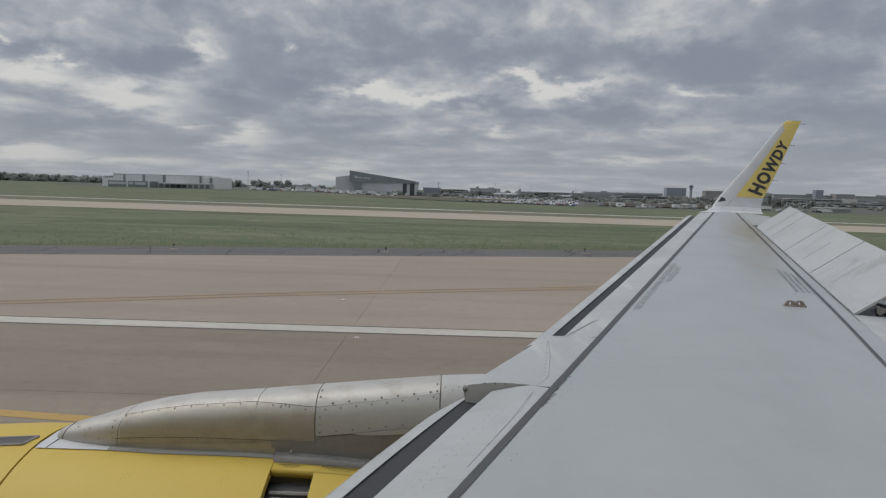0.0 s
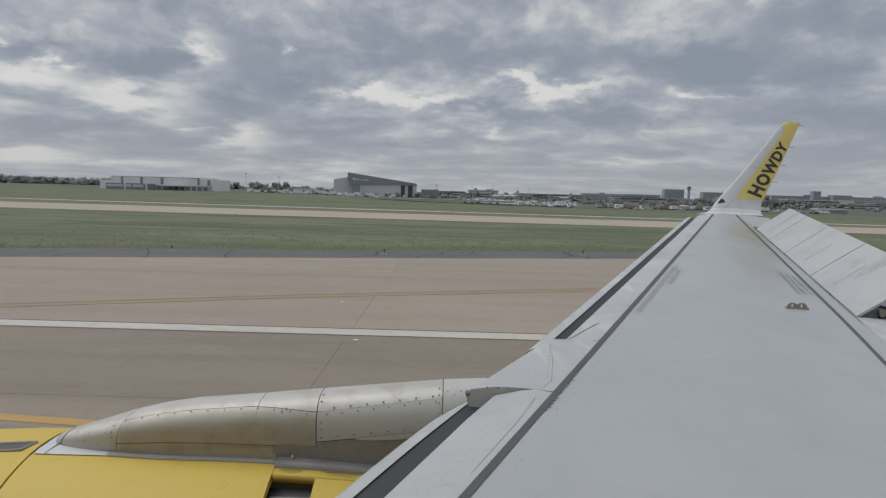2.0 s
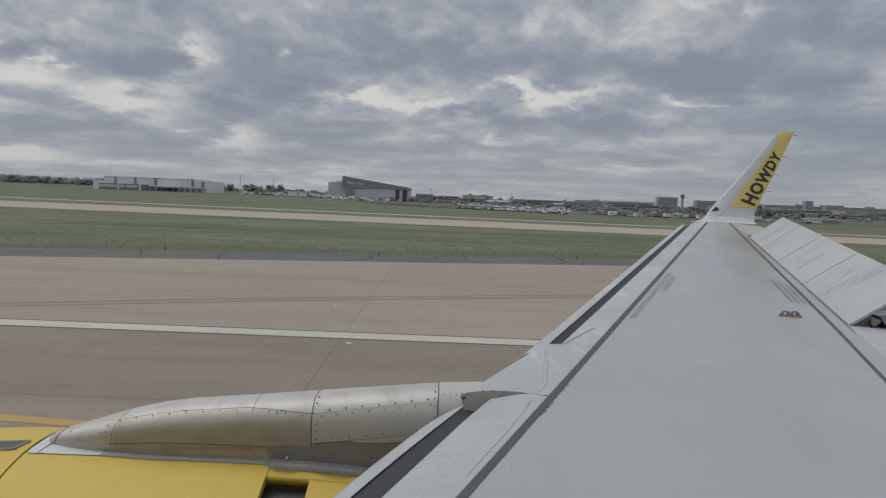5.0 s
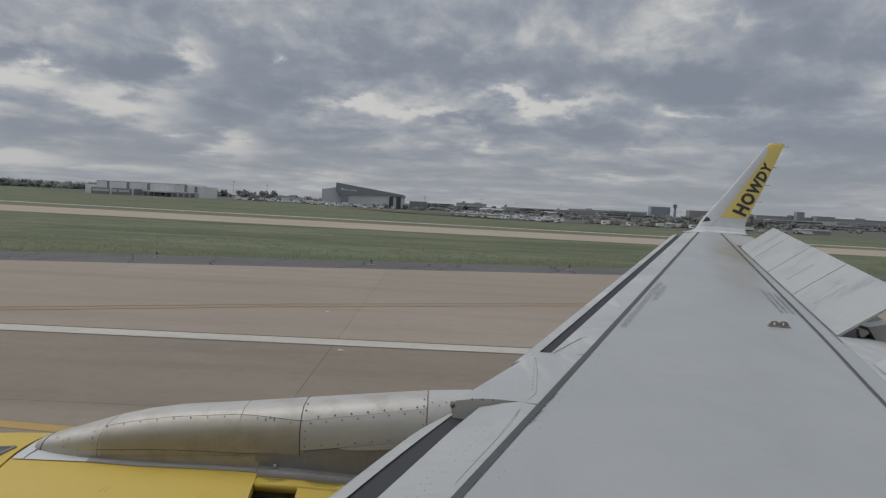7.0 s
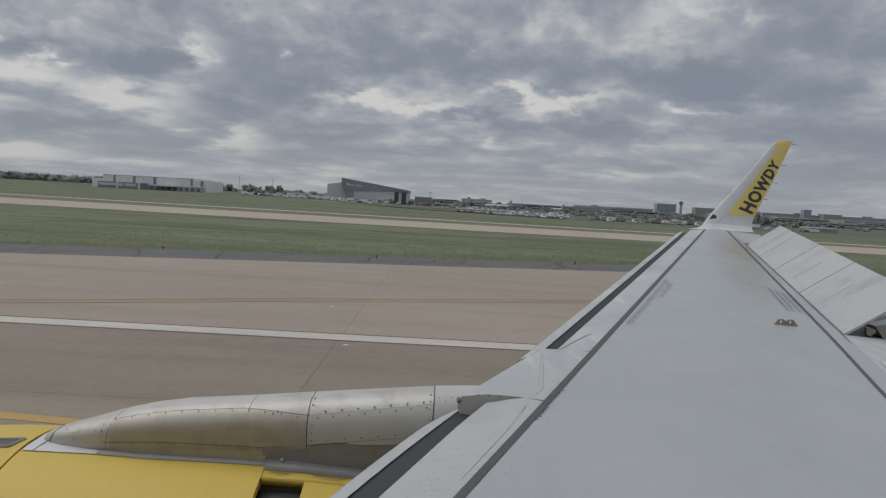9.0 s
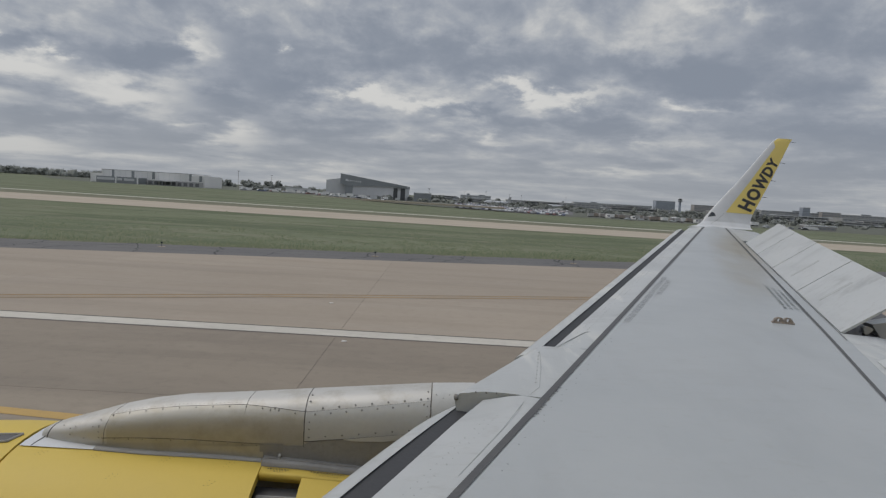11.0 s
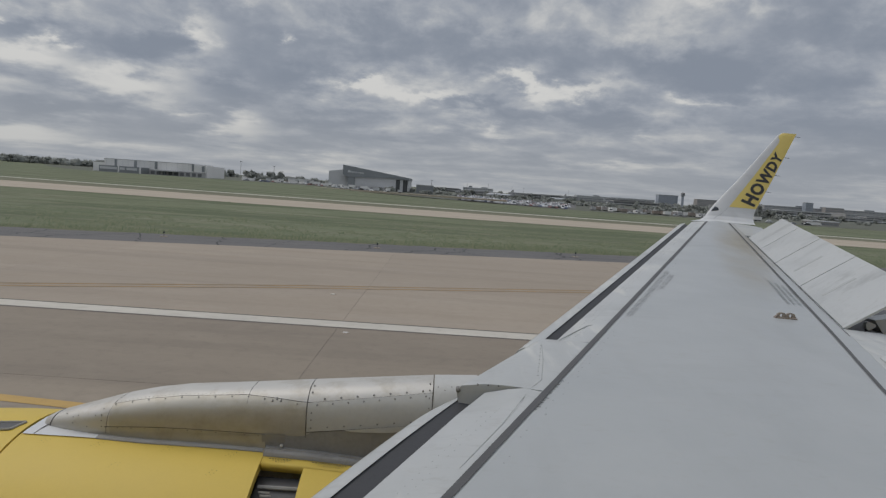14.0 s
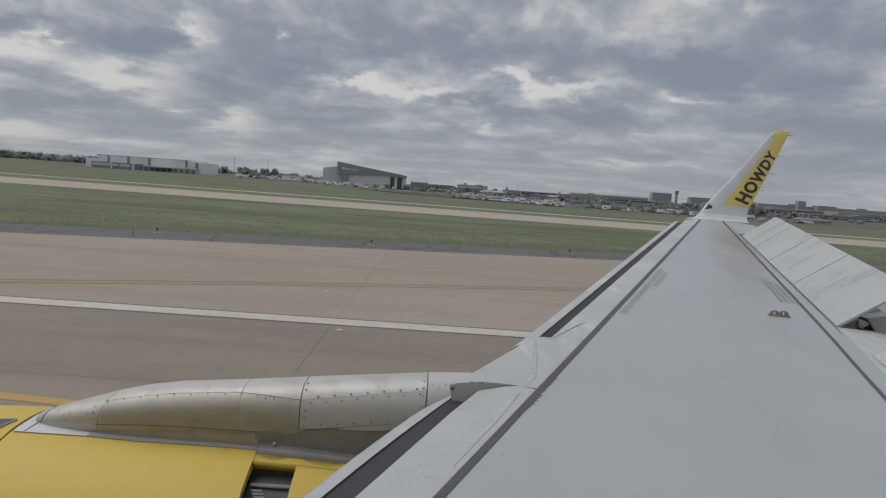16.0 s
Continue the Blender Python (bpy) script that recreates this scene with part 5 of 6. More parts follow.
def leafy_core(verts, faces, normals, rnd, c, rx, rz):
    """Lumpy dense middle of a crown."""
    k = len(verts)
    for i in range(5):
        e = radians(-70 + 35 * i)
        for j in range(8):
            q = 2 * math.pi * (j + 0.5 * (i % 2)) / 8
            s = rnd.uniform(0.75, 1.08)
            out = Vector((math.cos(e) * math.cos(q), math.cos(e) * math.sin(q), math.sin(e)))
            verts.append((c[0] + out.x * rx * s, c[1] + out.y * rx * s, c[2] + out.z * rz * s))
            normals.append(tuple((out + Vector((0, 0, 1.1))).normalized()))
    for i in range(4):
        for j in range(8):
            faces.append((k + 8 * i + j, k + 8 * i + (j + 1) % 8, k + 8 * (i + 1) + (j + 1) % 8, k + 8 * (i + 1) + j))
    faces.append(tuple(k + 32 + j for j in range(8)))


def tree_meshes(seed, h, w):
    rnd = random.Random(seed)
    trunk = bmesh.new()
    rod(trunk, (0, 0, -0.3), (0, 0, 0.45 * h), 0.05 * h * 0.6, 0.02 * h, 7)
    for i in range(5):
        a = rnd.uniform(0, 6.28)
        rod(trunk, (0, 0, (0.22 + 0.05 * i) * h), (0.3 * w * math.cos(a), 0.3 * w * math.sin(a), (0.45 + 0.08 * i) * h), 0.012 * h, 0.005 * h, 5)
    verts, faces, normals = [], [], []
    lobes = [(rnd.uniform(-0.32, 0.32) * w, rnd.uniform(-0.32, 0.32) * w, rnd.uniform(0.26, 0.82) * h, rnd.uniform(0.17, 0.29) * w) for _ in range(9)]
    for lx, ly, lz, lr in lobes:
        leafy_core(verts, faces, normals, rnd, (lx, ly, lz), 0.85 * lr, 0.8 * lr)
    for _ in range(420):
        lx, ly, lz, lr = rnd.choice(lobes)
        p = Vector((rnd.gauss(0, 1), rnd.gauss(0, 1), rnd.gauss(0, 0.8)))
        p = p.normalized() * lr * rnd.uniform(0.6, 1.15) + Vector((lx, ly, lz))
        s = rnd.uniform(0.05, 0.1) * w
        out = (p - Vector((0, 0, 0.45 * h))).normalized()
        leaf_clump(verts, faces, normals, rnd, p, s, out)
    me = bpy.data.meshes.new("crown")
    me.from_pydata(verts, [], faces)
    me.polygons.foreach_set("use_smooth", [True] * len(me.polygons))
    me.normals_split_custom_set_from_vertices(normals)
    me.materials.append(M["leaf"])
    return mesh_of("trunk", trunk, M["bark"]), me


def build_trees():
    rnd = random.Random(21)
    kinds = []
    for k, (h, w) in enumerate(((9.0, 9.0), (7.0, 8.0), (11.0, 9.5))):
        e = thing("tree", (0, 0, 0), "dark green broad tree in full leaf", "tree", "trees round the airfield")
        for name, me in zip(("trunk", "crown"), tree_meshes(30 + k, h, w)):
            ob = new(name, me)
            ob.parent = e
        kinds.append(e)
    spots = []
    # stands: x range, distance range, number, scale
    for x0, x1, y0, y1, n, sc in ((-900, -500, 1000, 1250, 120, 1.1), (-390, -210, 900, 1050, 30, 0.95), (-130, -95, 820, 860, 4, 1.0),
                                  (60, 430, 700, 980, 64, 0.72), (330, 700, 700, 960, 30, 0.75), (-30, 60, 800, 900, 14, 0.7), (-170, -150, 560, 600, 3, 0.8), (290, 330, 640, 680, 5, 1.1)):
        for i in range(n):
            x, y = rnd.uniform(x0, x1), rnd.uniform(y0, y1)
            spots.append((x, y, sc * rnd.uniform(0.7, 1.2)))
    for i, (x, y, s) in enumerate(spots):
        m = pose(x, y, ground_z(x, y), 0, 0, rnd.uniform(0, 360)) 
        src = kinds[i % 3]
        if i < 3:
            src.matrix_basis = m
        else:
            copy_thing(src, m @ Matrix.Scale(s, 4))


build_trees()


def build_woods():
    """Low woods and scrub on the skyline, past counting."""
    rnd = random.Random(77)
    verts, faces, normals = [], [], []
    for x0, x1, y0, y1, n, top in ((-60, 420, 620, 760, 150, 4.2), (300, 900, 900, 1150, 190, 4.4), (-420, -60, 900, 1050, 110, 6.5), (-1000, -420, 1050, 1350, 330, 12.5), (500, 1500, 1500, 1700, 200, 9.0)):
        for _ in range(n):
            x, y = rnd.uniform(x0, x1), rnd.uniform(y0, y1)
            z = ground_z(x, y)
            r = rnd.uniform(2.5, 5.5) * (top / 6.0) ** 0.5
            h = top * rnd.uniform(0.6, 1.15)
            leafy_core(verts, faces, normals, rnd, (x, y, z + 0.4 * h), 0.85 * r, 0.5 * h)
            for _ in range(34):
                out = Vector((rnd.gauss(0, 1), rnd.gauss(-0.3, 1), abs(rnd.gauss(0.3, 0.8)))).normalized()
                p = Vector((x, y, z + 0.35 * h)) + Vector((out.x * r, out.y * r, out.z * 0.65 * h * rnd.uniform(0.7, 1.1)))
                leaf_clump(verts, faces, normals, rnd, p, rnd.uniform(0.5, 1.1), out)
    me = bpy.data.meshes.new("far_woods")
    me.from_pydata(verts, [], faces)
    me.polygons.foreach_set("use_smooth", [True] * len(me.polygons))
    me.normals_split_custom_set_from_vertices(normals)
    me.materials.append(M["leaf"])
    tagged(new("far_woods", me), "low dark green woods and scrub far off", "woods", "", "stuff")


build_woods()


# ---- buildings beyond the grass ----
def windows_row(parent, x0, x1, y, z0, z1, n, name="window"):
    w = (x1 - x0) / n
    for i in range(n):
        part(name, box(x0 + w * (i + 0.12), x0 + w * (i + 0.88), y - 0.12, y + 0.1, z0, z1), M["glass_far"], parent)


def build_hangar():
    gx, gy = -75.0, 655.0
    e = thing("hangar", (gx, gy, ground_z(gx, gy) - 0.2), "large pale maintenance hangar with a dark sloping roof fascia", "hangar")
    # ground plan: long front and a side wall that recedes to the left
    x0, x1, d = -19.0, 40.0, 60.0

    def prism(pts, y0, y1):
        bm = bmesh.new()
        a = [bm.verts.new((x, y0, z)) for x, z in pts]
        b = [bm.verts.new((x, y1, z)) for x, z in pts]
        bm.faces.new(a)
        bm.faces.new(b[::-1])
        for i in range(len(a)):
            j = (i + 1) % len(a)
            bm.faces.new((a[i], b[i], b[j], a[j]))
        return bm
    part("hall", prism([(x0, 0), (x1, 0), (x1, 12.5), (x0, 20.5)], 0, d), M["cladding"], e, "pale ribbed metal walls")
    part("fascia", prism([(x0 - 6, 13.0), (x0 - 1, 11.0), (x0 + 6, 11.0), (x1 - 14, 12.5), (x1 + 0.6, 11.0), (x1 + 0.6, 13.6), (x0 - 6, 22.6)], -1.5, d + 1), M["roof_dark"], e, "dark slate roof fascia")
    part("side_hall", prism([(x0 - 21, 0), (x0 - 0.02, 0), (x0 - 0.02, 19.0), (x0 - 21, 15.8)], 6, d), M["cladding"], e, "pale side wall")
    part("pier", prism([(x0 - 1, 0), (x0 + 6, 0), (x0 + 6, 11), (x0 - 1, 11)], -1.2, 0.0), M["roof_dark"], e, "dark corner pier")
    # solid slabs on the wall, coloured like the shade inside open bays
    for a, b in ((27.5, 31.5), (34.5, 39.0)):
        part("bay_door", box(a, b, -0.35, -0.02, 0, 11.2), M["opening"], e, "open bay drawn as a slab, its shade in the dark colour")
    for i in range(14):
        x = x0 + 6.5 + 1.45 * i
        part("rib", box(x, x + 0.25, -0.22, -0.02, 0.2, 11.2), M["cladding"], e)
    for i, w in enumerate((2.0, 1.4, 1.3, 1.0, 0.7, 1.2, 1.3, 1.2)):
        x = x0 - 1.0 + 2.0 * i
        part("sign_bar", box(x, x + w, -1.75, -1.52, 15.4 - 0.11 * i, 16.9 + (0.6 if i == 0 else 0) - 0.11 * i), M["white"], e, "pale raised sign shape")
    part("annex", box(-16, 24, -9, -1.6, 0, 2.6), M["concrete_wall"], e, "low grey annex")
    windows_row(e, -15, 23, -9.0, 1.0, 2.0, 12)


build_hangar()


def build_warehouse():
    e = thing("warehouse", (-208, 500, ground_z(-208, 500) - 0.2), "long white flat-roofed cargo warehouse with grey strips", "warehouse")
    part("main_hall", box(-47.5, 20, 0, 40, 0, 9.9, bevel=0.1), M["cladding_warm"], e, "white cladding")
    part("roof_edge", box(-47.8, 20.3, -0.3, 40.3, 9.92, 10.2), M["cladding"], e)
    part("end_hall", box(20.05, 29.5, 0.6, 40, 0, 9.0), M["cladding_warm"], e, "white lower end hall")
    part("left_hall", box(-58, -47.55, 4, 40, 0, 7.0), M["cladding_warm"], e)
    for x, w, h in ((-39.7, 1.6, 9.8), (-25, 2.0, 9.8), (-9.6, 2.0, 9.8), (18.2, 1.6, 9.8), (25.8, 1.8, 8.9)):
        part("dark_strip", box(x, x + w, -0.28, -0.02 if x < 20 else 0.58, 4.6, h), M["roof_dark"], e, "grey-green vertical strip")
    for k in range(16):
        x = -46 + 4.1 * k
        part("cladding_joint", box(x, x + 0.16, -0.08, -0.02, 4.4, 9.8), M["cladding"], e)
    part("office", box(-45.4, -13.5, -14, -0.4, 0, 4.9, bevel=0.05), M["roof_dark"], e, "dark low office block")
    for x0, x1 in ((-43.5, -31), (-29, -25.5), (-24, -16.5)):
        part("office_band", box(x0, x1, -14.2, -14.02, 2.3, 4.0), M["cladding"], e)
    for x in (-45.2, -30.4, -14.6):
        part("office_pier", box(x, x + 1.0, -14.25, -14.02, 0, 4.9), M["cladding_warm"], e, "white pier")
    for k in range(11):
        part("office_window", box(-43 + 2.5 * k, -41.3 + 2.5 * k, -14.12, -14.02, 0.5, 1.9), M["glass_far"], e)
    part("canopy", box(-6, 9, -9, -0.4, 3.4, 3.8), M["cladding"], e)
    for x in (-5.6, 1.4, 8.2):
        part("canopy_post", box(x, x + 0.35, -8.8, -8.45, 0, 3.4), M["roof_dark"], e)
    part("dock_wall", box(-13.4, 29, -0.9, -0.32, 0, 4.0), M["concrete_wall"], e, "grey dock wall")
    for i in range(9):
        part("dock_door", box(-12 + 4.4 * i, -9.2 + 4.4 * i, -1.05, -0.92, 0.6, 3.2), M["dock"], e)


build_warehouse()


def low_block(name, label, x0, x1, y, depth, h, mat, floors=1, n=10, roof_bits=()):
    z = min(ground_z(x0, y), ground_z(x1, y)) - 0.1
    gx = (x0 + x1) / 2
    e = thing(name, (gx, y, z), label, name.replace("_", " ").split()[-1])
    half = (x1 - x0) / 2
    h = h - z
    part("wall", box(-half, half, 0, depth, 0, h - 0.8), mat, e)
    part("roof", box(-half - 0.4, half + 0.4, -0.4, depth + 0.4, h - 0.78, h), M["cladding"], e)
    fh = (h - 1.2) / floors
    for k in range(floors):
        windows_row(e, -half + 1, half - 1, 0.0, fh * k + 0.35 * fh, fh * k + 0.85 * fh, n)
    for a, b, c in roof_bits:
        part("roof_plant", box(a, b, 3, 9, h, h + c), M["roof_dark"], e)
    return e


low_block("utility_building", "dark low utility building beside the hangar", -27.5, -10.5, 660, 14, 6.4, M["roof_dark"], 1, 4)
low_block("hotel_building", "grey multi-storey airport hotel far off", 712, 776, 2200, 30, 31.5, M["hotel_wall"], 9, 12)
low_block("office_building", "grey mid-rise block far off", 840, 925, 2200, 30, 25, M["brown_wall"], 6, 14)
low_block("terminal_building", "long low grey terminal with dark window bands", 1040, 1290, 2150, 60, 20, M["concrete_wall"], 3, 20, ((-20, 0, 4), (60, 82, 5)))
low_block("terminal_building", "long low grey terminal with dark window bands", 1300, 1560, 2150, 60, 21, M["concrete_wall"], 3, 20, ((-60, -30, 4),))
low_block("concourse_building", "tall dark block above the terminal", 1152, 1176, 2110, 20, 36, M["hotel_wall"], 8, 6)
low_block("concourse_building", "grey block above the terminal", 1216, 1275, 2110, 20, 25, M["brown_wall"], 4, 12)
low_block("terminal_building", "low grey terminal on the skyline", 62, 160, 2150, 40, 12.5, M["cladding"], 2, 16, ((-30, -20, 5), (10, 30, 3)))
low_block("terminal_building", "low grey terminal on the skyline", 430, 560, 2150, 40, 11, M["cladding"], 2, 16, ((-10, 10, 3),))
low_block("terminal_building", "low pale terminal on the skyline", 575, 700, 2200, 40, 12, M["cladding"], 2, 14)
low_block("garage_building", "low concrete parking garage with dark decks", 150, 400, 1500, 50, 5.6, M["concrete_wall"], 2, 24)
low_block("garage_building", "low concrete parking garage with dark decks", 560, 800, 1350, 50, 7.0, M["concrete_wall"], 2, 24)
low_block("garage_building", "low concrete parking garage with dark decks", 790, 980, 1300, 50, 7.5, M["concrete_wall"], 2, 20)


def deck_garage(x0, x1, y, top, decks, label):
    """Open parking decks: pale parapets over dark gaps, each level with its own columns."""
    gx = (x0 + x1) / 2
    z = ground_z(gx, y) - 0.1
    e = thing("parking_garage", (gx, y, z), label, "parking garage", "parking garages by the terminals")
    half, fh = (x1 - x0) / 2, (top - z) / decks
    # back wall takes the haze-paled window colour
    part("back_wall", box(-half + 1, half - 1, 10, 24, 0, fh * decks - 1.0), M["glass_far"], e, "interior of the decks, distance haze put into its pale grey")
    for k in range(decks):
        inset = 6.0 * (k % 2)
        part("parapet", box(-half + inset, half - inset, 0, 24, fh * (k + 1) - 1.3, fh * (k + 1)), M["concrete_wall"] if k % 2 else M["cladding"], e, "pale concrete parapet")
    n = max(4, int(half / 6))
    for i in range(n + 1):
        x = -half + 7 + (2 * half - 14) * i / n
        part("column", box(x - 0.4, x + 0.4, 0.3, 1.2, 0, fh * decks - 1.3), M["concrete_wall"], e)


for x0, x1, y, top, decks in ((250, 352, 1000, 3.4, 2), (420, 520, 960, 3.6, 2), (548, 640, 1080, 6.2, 3), (640, 745, 1010, 4.2, 2), (500, 604, 900, 1.6, 2),
                              (150, 240, 1250, 4.6, 2), (330, 430, 1350, 6.0, 2), (-40, 40, 1500, 6.0, 2), (20, 110, 1150, 3.0, 2)):
    deck_garage(x0, x1, y, top, decks, "open concrete parking decks with pale parapets, hazy and far")
low_block("service_building", "low pale service shed", -150, -128, 640, 12, 4.0, M["cladding_warm"], 1, 6)
low_block("service_building", "low brownish service shed", 262, 282, 470, 12, -0.6, M["brown_wall"], 1, 6)


def control_tower(name, place, h, r, label, mat="hotel_wall"):
    e = thing(name, place, label, "control tower")
    part("shaft", rod(bmesh.new(), (0, 0, -0.5), (0, 0, 0.72 * h), r, r * 0.84, 24), M[mat], e, "concrete shaft")
    part("collar", rod(bmesh.new(), (0, 0, 0.70 * h), (0, 0, 0.78 * h), r * 0.86, r * 1.55, 24), M[mat], e, "flared collar under the cab")
    bm = bmesh.new()
    rod(bm, (0, 0, 0.78 * h), (0, 0, 0.815 * h), r * 1.68, r * 1.68, 24)
    part("gallery", bm, M["concrete_wall"], e)
    part("lower_cab", rod(bmesh.new(), (0, 0, 0.815 * h), (0, 0, 0.855 * h), r * 1.2, r * 1.25, 24), M["roof_dark"], e)
    part("cab", rod(bmesh.new(), (0, 0, 0.855 * h), (0, 0, 0.92 * h), r * 1.2, r * 1.5, 16), M["glass"], e, "dark glazed cab")
    part("roof", rod(bmesh.new(), (0, 0, 0.92 * h), (0, 0, 0.945 * h), r * 1.6, r * 1.2, 16), M["concrete_wall"], e)
    part("roof_plant", rod(bmesh.new(), (0, 0, 0.945 * h), (0, 0, 0.975 * h), r * 0.7, r * 0.6, 12), M["roof_dark"], e)
    for k in range(3):
        a = 2.1 * k
        part("mast", rod(bmesh.new(), (0.5 * r * math.cos(a), 0.5 * r * math.sin(a), 0.97 * h), (0.5 * r * math.cos(a), 0.5 * r * math.sin(a), (1.0 + 0.02 * k) * h), 0.14, 0.06, 6), M["roof_dark"], e)


control_tower("control_tower", (788, 2190, -4.1), 48, 4.6, "far grey airport control tower with a dark cab")
control_tower("control_tower", (856, 700, -4.03), 66, 6.4, "tall tan concrete control tower with a dark glazed cab", "concrete_far")


def masts():
    rnd = random.Random(8)
    src = None
    for x, y, h in ((-245, 800, 17), (-205, 800, 17), (-13, 690, 14), (45, 1300, 18), (90, 1350, 22), (128, 1250, 18), (300, 1600, 22), (180, 1500, 20), (700, 1900, 22), (560, 1200, 14)):
        if src is None:
            src = thing("light_mast", (x, y, ground_z(x, y)), "tall thin grey floodlight mast", "light mast", "floodlight masts")
            part("pole", rod(bmesh.new(), (0, 0, -0.3), (0, 0, 20), 0.3, 0.16, 8), M["metal_dull"], src)
            part("head", box(-1.2, 1.2, -0.3, 0.3, 19.6, 20.2), M["roof_dark"], src)
        else:
            copy_thing(src, pose(x, y, ground_z(x, y)) @ Matrix.Diagonal((1, 1, h / 20, 1)))


masts()


# ---- parked vehicles ----
def car_thing():
    e = thing("car", (0, 0, 0), "parked car on the far lot", "car", "parked cars")
    prof = [(-2.2, 0.35), (-2.25, 0.75), (-1.6, 0.92), (-0.9, 1.42), (0.8, 1.45), (1.5, 0.98), (2.15, 0.9), (2.25, 0.5), (2.2, 0.35)]
    part("body", loft([[(x, y * (1 if z < 1 else 0.86), z) for x, z in prof] for y in (-0.9, 0.9)]), M["car"], e)
    part("glasshouse", loft([[(x, y, z) for x, z in ((-1.45, 0.97), (-0.88, 1.36), (0.74, 1.39), (1.3, 1.0))] for y in (-0.845, 0.845)]), M["glass"], e)
    for x in (-1.4, 1.4):
        for y in (-0.82, 0.62):
            part("wheel", rod(bmesh.new(), (x, y, 0.33), (x, y + 0.2, 0.33), 0.33, 0.33, 12), M["tyre"], e)
    return e


def van_thing():
    e = thing("van", (0, 0, 0), "parked white van on the far lot", "van", "parked vans")
    prof = [(-2.9, 0.4), (-2.95, 1.1), (-2.3, 1.3), (-1.8, 2.3), (2.9, 2.4), (2.95, 0.4)]
    part("body", loft([[(x, y, z) for x, z in prof] for y in (-1.0, 1.0)]), M["cladding_warm"], e)
    part("windscreen", loft([[(x, y, z) for x, z in ((-2.34, 1.32), (-1.88, 2.2), (-1.86, 2.2), (-2.3, 1.32))] for y in (-0.85, 0.85)]), M["glass"], e)
    for x in (-1.9, 1.9):
        for y in (-0.95, 0.72):
            part("wheel", rod(bmesh.new(), (x, y, 0.38), (x, y + 0.24, 0.38), 0.38, 0.38, 12), M["tyre"], e)
    return e


def build_lots():
    rnd = random.Random(31)
    car, van = car_thing(), van_thing()
    spots = []
    # car park: rows that face the airfield, each a little farther apart
    for row in range(5):
        y = 440 + 11 * row
        for i in range(34):
            x = y * (0.025 + 0.165 * i / 34)
            if rnd.random() < 0.85:
                spots.append((x, y, rnd.choice((82, 90, 98, 270)), 1 if rnd.random() < 0.06 else 0))
    # vehicles strewn before the hangar and the warehouse
    for i in range(60):
        x, y = rnd.uniform(-160, -45), rnd.uniform(500, 560)
        spots.append((x, y, rnd.uniform(0, 360), 1 if rnd.random() < 0.25 else 0))
    for i in range(36):
        x = rnd.uniform(110, 260)
        spots.append((x, rnd.uniform(440, 500), rnd.choice((0, 180, 90)), 1 if rnd.random() < 0.5 else 0))
    seen = {0: False, 1: False}
    for x, y, a, k in spots:
        m = pose(x, y, ground_z(x, y) + 0.02, 0, 0, a)
        src = van if k else car
        if not seen[k]:
            src.matrix_basis, seen[k] = m, True
        else:
            copy_thing(src, m)
    bm = bmesh.new()
    rows = []
    for k in range(13):
        y = 432 + 36 * k
        rows.append([bm.verts.new((y * b, y, ground_z(y * b, y) + 0.16)) for b in [0.02 + 0.18 * i / 12 for i in range(13)]])
    for p, q in zip(rows, rows[1:]):
        for i in range(12):
            bm.faces.new((p[i], p[i + 1], q[i + 1], q[i]))
    piece("car_park", bm, M["asphalt"], "grey asphalt car park", "car park", "structure")
    # rows too far off to tell apart
    prof = [(-2.2, 0.35), (-2.25, 0.8), (-1.6, 0.95), (-0.9, 1.45), (0.8, 1.5), (1.5, 1.0), (2.15, 0.92), (2.2, 0.35)]
    verts, faces = [], []
    for row in range(16):
        y = 500 + 22 * row
        for i in range(44):
            if rnd.random() < 0.25:
                continue
            x = y * (0.022 + 0.172 * i / 44)
            a = radians(rnd.choice((84, 90, 96)))
            z = ground_z(x, y) + 0.05
            k = len(verts)
            n = len(prof)
            for s in (-0.9, 0.9):
                for px, pz in prof:
                    sy = s * (0.85 if pz > 1.2 else 1.0)
                    verts.append((x + px * math.cos(a) - sy * math.sin(a), y + px * math.sin(a) + sy * math.cos(a), z + pz))
            faces += [tuple(range(k, k + n)), tuple(range(k + 2 * n - 1, k + n - 1, -1))]
            faces += [(k + t, k + n + t, k + n + (t + 1) % n, k + (t + 1) % n) for t in range(n)]
    me = bpy.data.meshes.new("distant_cars")
    me.from_pydata(verts, [], faces)
    me.materials.append(M["far_car"])
    tagged(new("distant_cars", me), "rows of parked cars on the far lot", "cars", "", "stuff")


build_lots()


def trailer(place, turn, length, mat, label):
    e = thing("trailer", place, label, "trailer", "trailers beyond the grass")
    e.rotation_euler, e.scale = (0, 0, radians(turn)), (0.85, 0.85, 0.62 + 0.035 * length)
    part("box", box(-length / 2, length / 2, -1.25, 1.25, 1.0, 3.6, bevel=0.06), M[mat], e)
    part("chassis", box(-length / 2 + 0.3, length / 2 - 0.3, -0.9, 0.9, 0.7, 0.98), M["dock"], e)
    for x in (-length / 2 + 1.2, -length / 2 + 2.3, length / 2 - 1.5):
        for s in (-1, 1):
            part("wheel", rod(bmesh.new(), (x, s * 1.1, 0.48), (x, s * 0.8, 0.48), 0.48, 0.48, 12), M["tyre"], e)


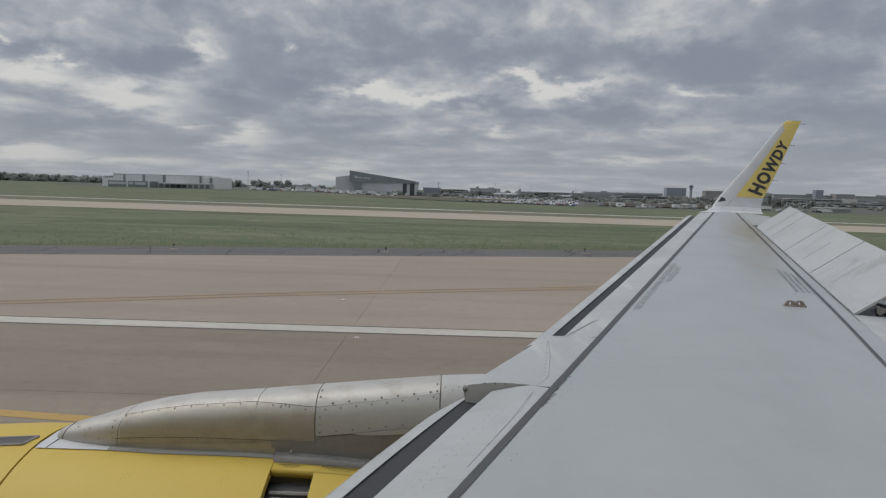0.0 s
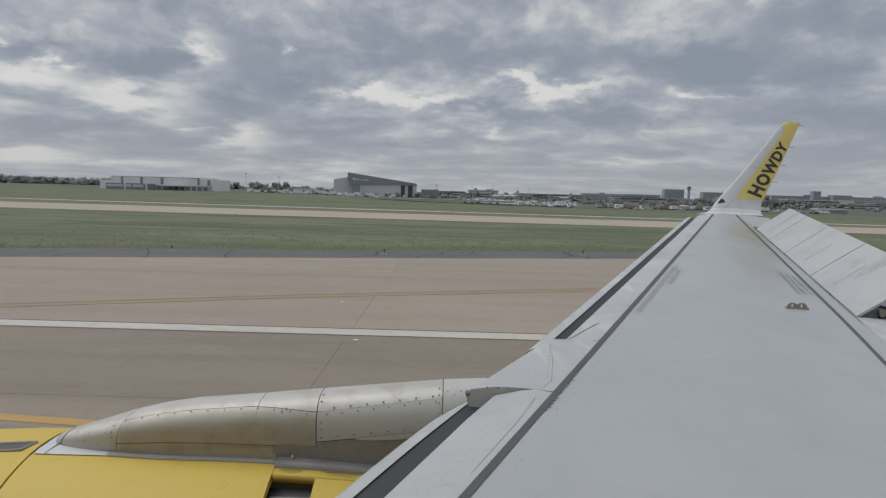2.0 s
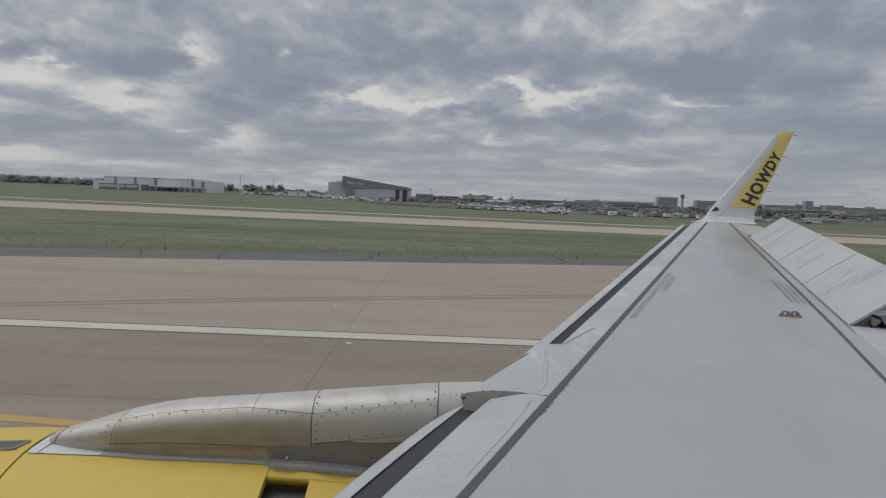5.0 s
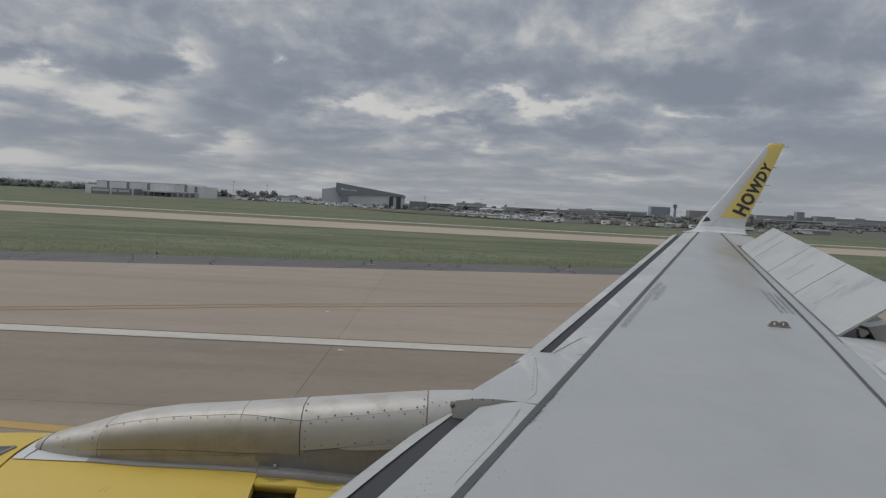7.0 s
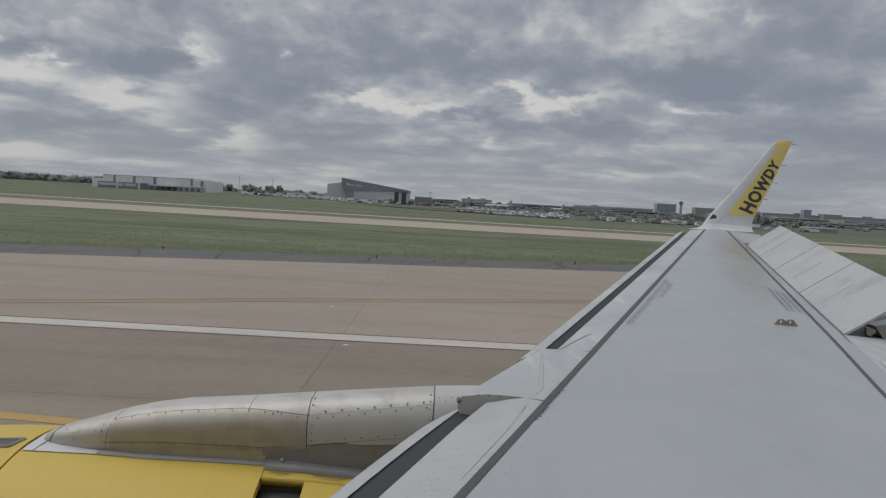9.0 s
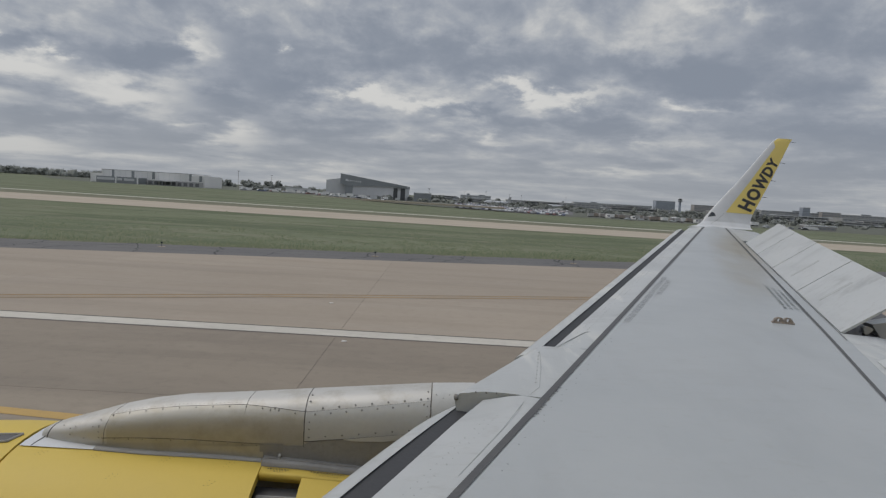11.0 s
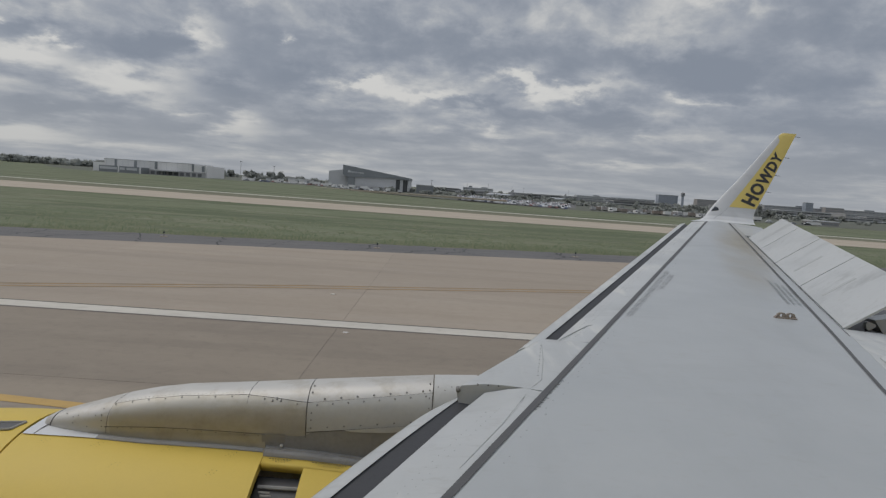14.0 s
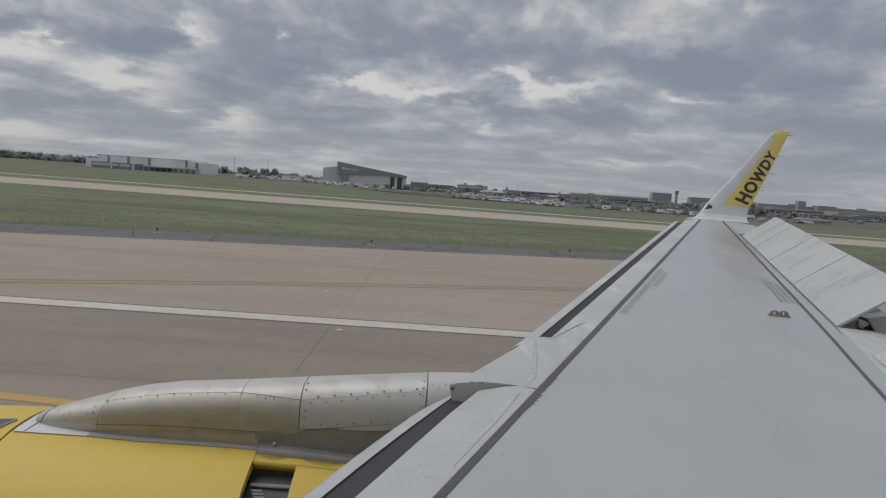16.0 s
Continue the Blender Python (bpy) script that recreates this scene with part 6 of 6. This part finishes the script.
def build_trailers():
    rnd = random.Random(14)
    for i in range(40):
        y = rnd.uniform(450, 500)
        x = y * (0.225 + 0.0064 * i + rnd.uniform(-0.003, 0.003))
        m = rnd.choice(("cladding_warm", "cladding", "brown_wall", "rust", "concrete_wall"))
        trailer((x, y, ground_z(x, y)), rnd.uniform(-25, 25), rnd.uniform(3.6, 7.5), m, {"cladding_warm": "white box trailer parked beyond the grass", "cladding": "pale grey box trailer beyond the grass"}.get(m, "dull brownish trailer beyond the grass"))
    for i in range(14):
        y = rnd.uniform(520, 600)
        x = y * (-0.30 + 0.018 * i)
        trailer((x, y, ground_z(x, y)), rnd.uniform(-20, 20), rnd.uniform(3.6, 7.5), rnd.choice(("cladding_warm", "cladding")), "white box trailer before the hangar")


build_trailers()


def parked_airliner(place, turn, s):
    e = thing("parked_airliner", place, "white parked airliner with a grey tail", "aeroplane", "parked airliners")
    e.rotation_euler = (0, 0, radians(turn))
    e.scale = (s, s, s)
    rows = []
    for x, r, dz in ((-18, 0.2, -0.3), (-17, 0.95, -0.1), (-15, 1.7, 0), (-12, 1.97, 0), (9, 1.97, 0), (14, 1.4, 0.4), (18.5, 0.35, 1.1)):
        rows.append([(x, r * math.sin(t), 3.9 + dz + r * math.cos(t)) for t in [2 * math.pi * i / 16 for i in range(16)]])
    part("fuselage", loft(rows), M["white"], e, "", True)
    for sg in (-1, 1):
        part("wing", loft([[(-4.5, sg * 1.5, 3.0), (2.5, sg * 1.5, 2.9), (2.5, sg * 1.5, 2.5), (-4.5, sg * 1.5, 2.5)], [(4.2, sg * 16.5, 4.2), (5.7, sg * 16.5, 4.2), (5.7, sg * 16.5, 4.1), (4.2, sg * 16.5, 4.1)]]), M["edge"], e)
        part("engine", rod(bmesh.new(), (-6.2, sg * 5.75, 1.8), (-2.2, sg * 5.75, 1.9), 1.1, 0.8, 16), M["metal_dull"], e)
        part("tailplane", loft([[(13.5, sg * 0.8, 5.2), (17, sg * 0.8, 5.2), (17, sg * 0.8, 5.0), (13.5, sg * 0.8, 5.0)], [(16.8, sg * 6.2, 5.7), (18.2, sg * 6.2, 5.7), (18.2, sg * 6.2, 5.6), (16.8, sg * 6.2, 5.6)]]), M["edge"], e)
        part("wheel", rod(bmesh.new(), (1.0, sg * 3.8, 0.55), (1.0, sg * 3.3, 0.55), 0.55, 0.55, 12), M["tyre"], e)
        part("gear_leg", rod(bmesh.new(), (1.0, sg * 3.5, 0.55), (1.0, sg * 3.3, 2.7), 0.12, 0.12, 8), M["metal_dull"], e)
    part("fin", loft([[(11, -0.2, 5.5), (17.4, -0.2, 5.3), (17.4, 0.2, 5.3), (11, 0.2, 5.5)], [(16.6, -0.08, 11.6), (18.6, -0.08, 11.6), (18.6, 0.08, 11.6), (16.6, 0.08, 11.6)]]), M["concrete_wall"], e, "grey tail fin")


parked_airliner((150, 900, -4.03), 20, 1.0)
parked_airliner((64, 760, -2.63), 10, 0.9)


# ---- runway slabs, last ----
def clipped(poly):
    """Part of a polygon on the runway side of the exit's edge."""
    out = []
    for (x0, y0), (x1, y1) in zip(poly, poly[1:] + poly[:1]):
        a, b = edge_y(x0) - y0, edge_y(x1) - y1
        if a >= 0:
            out.append((x0, y0))
        if a * b < 0:
            t = a / (a - b)
            out.append((x0 + (x1 - x0) * t, y0 + (y1 - y0) * t))
    return out


def build_runway():
    base = piece("runway", slab([(-640, -26), (640, -26), (640, 21.55), (-640, 21.55)], -0.005, 0.3), M["joint"], "concrete runway of large square slabs with dark joints", "runway", "structure")
    far = bmesh.new()
    sx, sy, g = 15.24, 7.62, 0.007
    shared = mesh_of("runway_slab", slab([(-sx / 2 + g, -sy / 2 + g), (sx / 2 - g, -sy / 2 + g), (sx / 2 - g, sy / 2 - g), (-sx / 2 + g, sy / 2 - g)], 0.0, 0.15), M["concrete"])
    for i in range(-41, 42):
        for j in range(6):
            cx, cy = (i + 0.3) * sx, -24.0 + (j + 0.5) * sy - 0.17
            if abs(i) <= 5:
                ob = new("runway_slab", shared)
                ob.location, ob.parent = (cx, cy, 0.002), base
            else:
                add_box(far, cx - sx / 2 + g, cx + sx / 2 - g, cy - sy / 2 + g, cy + sy / 2 - g, -0.15, 0.002)
    tagged(part("distant_slabs", far, M["concrete"], base, "runway slabs farther along"), kind="stuff")
    ex = piece("exit_taxiway", slab([(-98, 21.56), (100, 21.56), (100, edge_y(100)), (-98, edge_y(-98))], -0.005, 0.3), M["joint"], "wide concrete exit that slants off the runway", "taxiway", "structure")
    for i in range(-6, 7):
        for j in range(7):
            x0, y0 = (i - 0.2) * sx, 21.55 + j * sy
            poly = clipped([(x0 + g, y0 + g), (x0 + sx - g, y0 + g), (x0 + sx - g, y0 + sy - g), (x0 + g, y0 + sy - g)])
            if len(poly) > 2:
                part("exit_slab", slab(poly, 0.002, 0.15), M["concrete_exit"], ex)


build_runway()
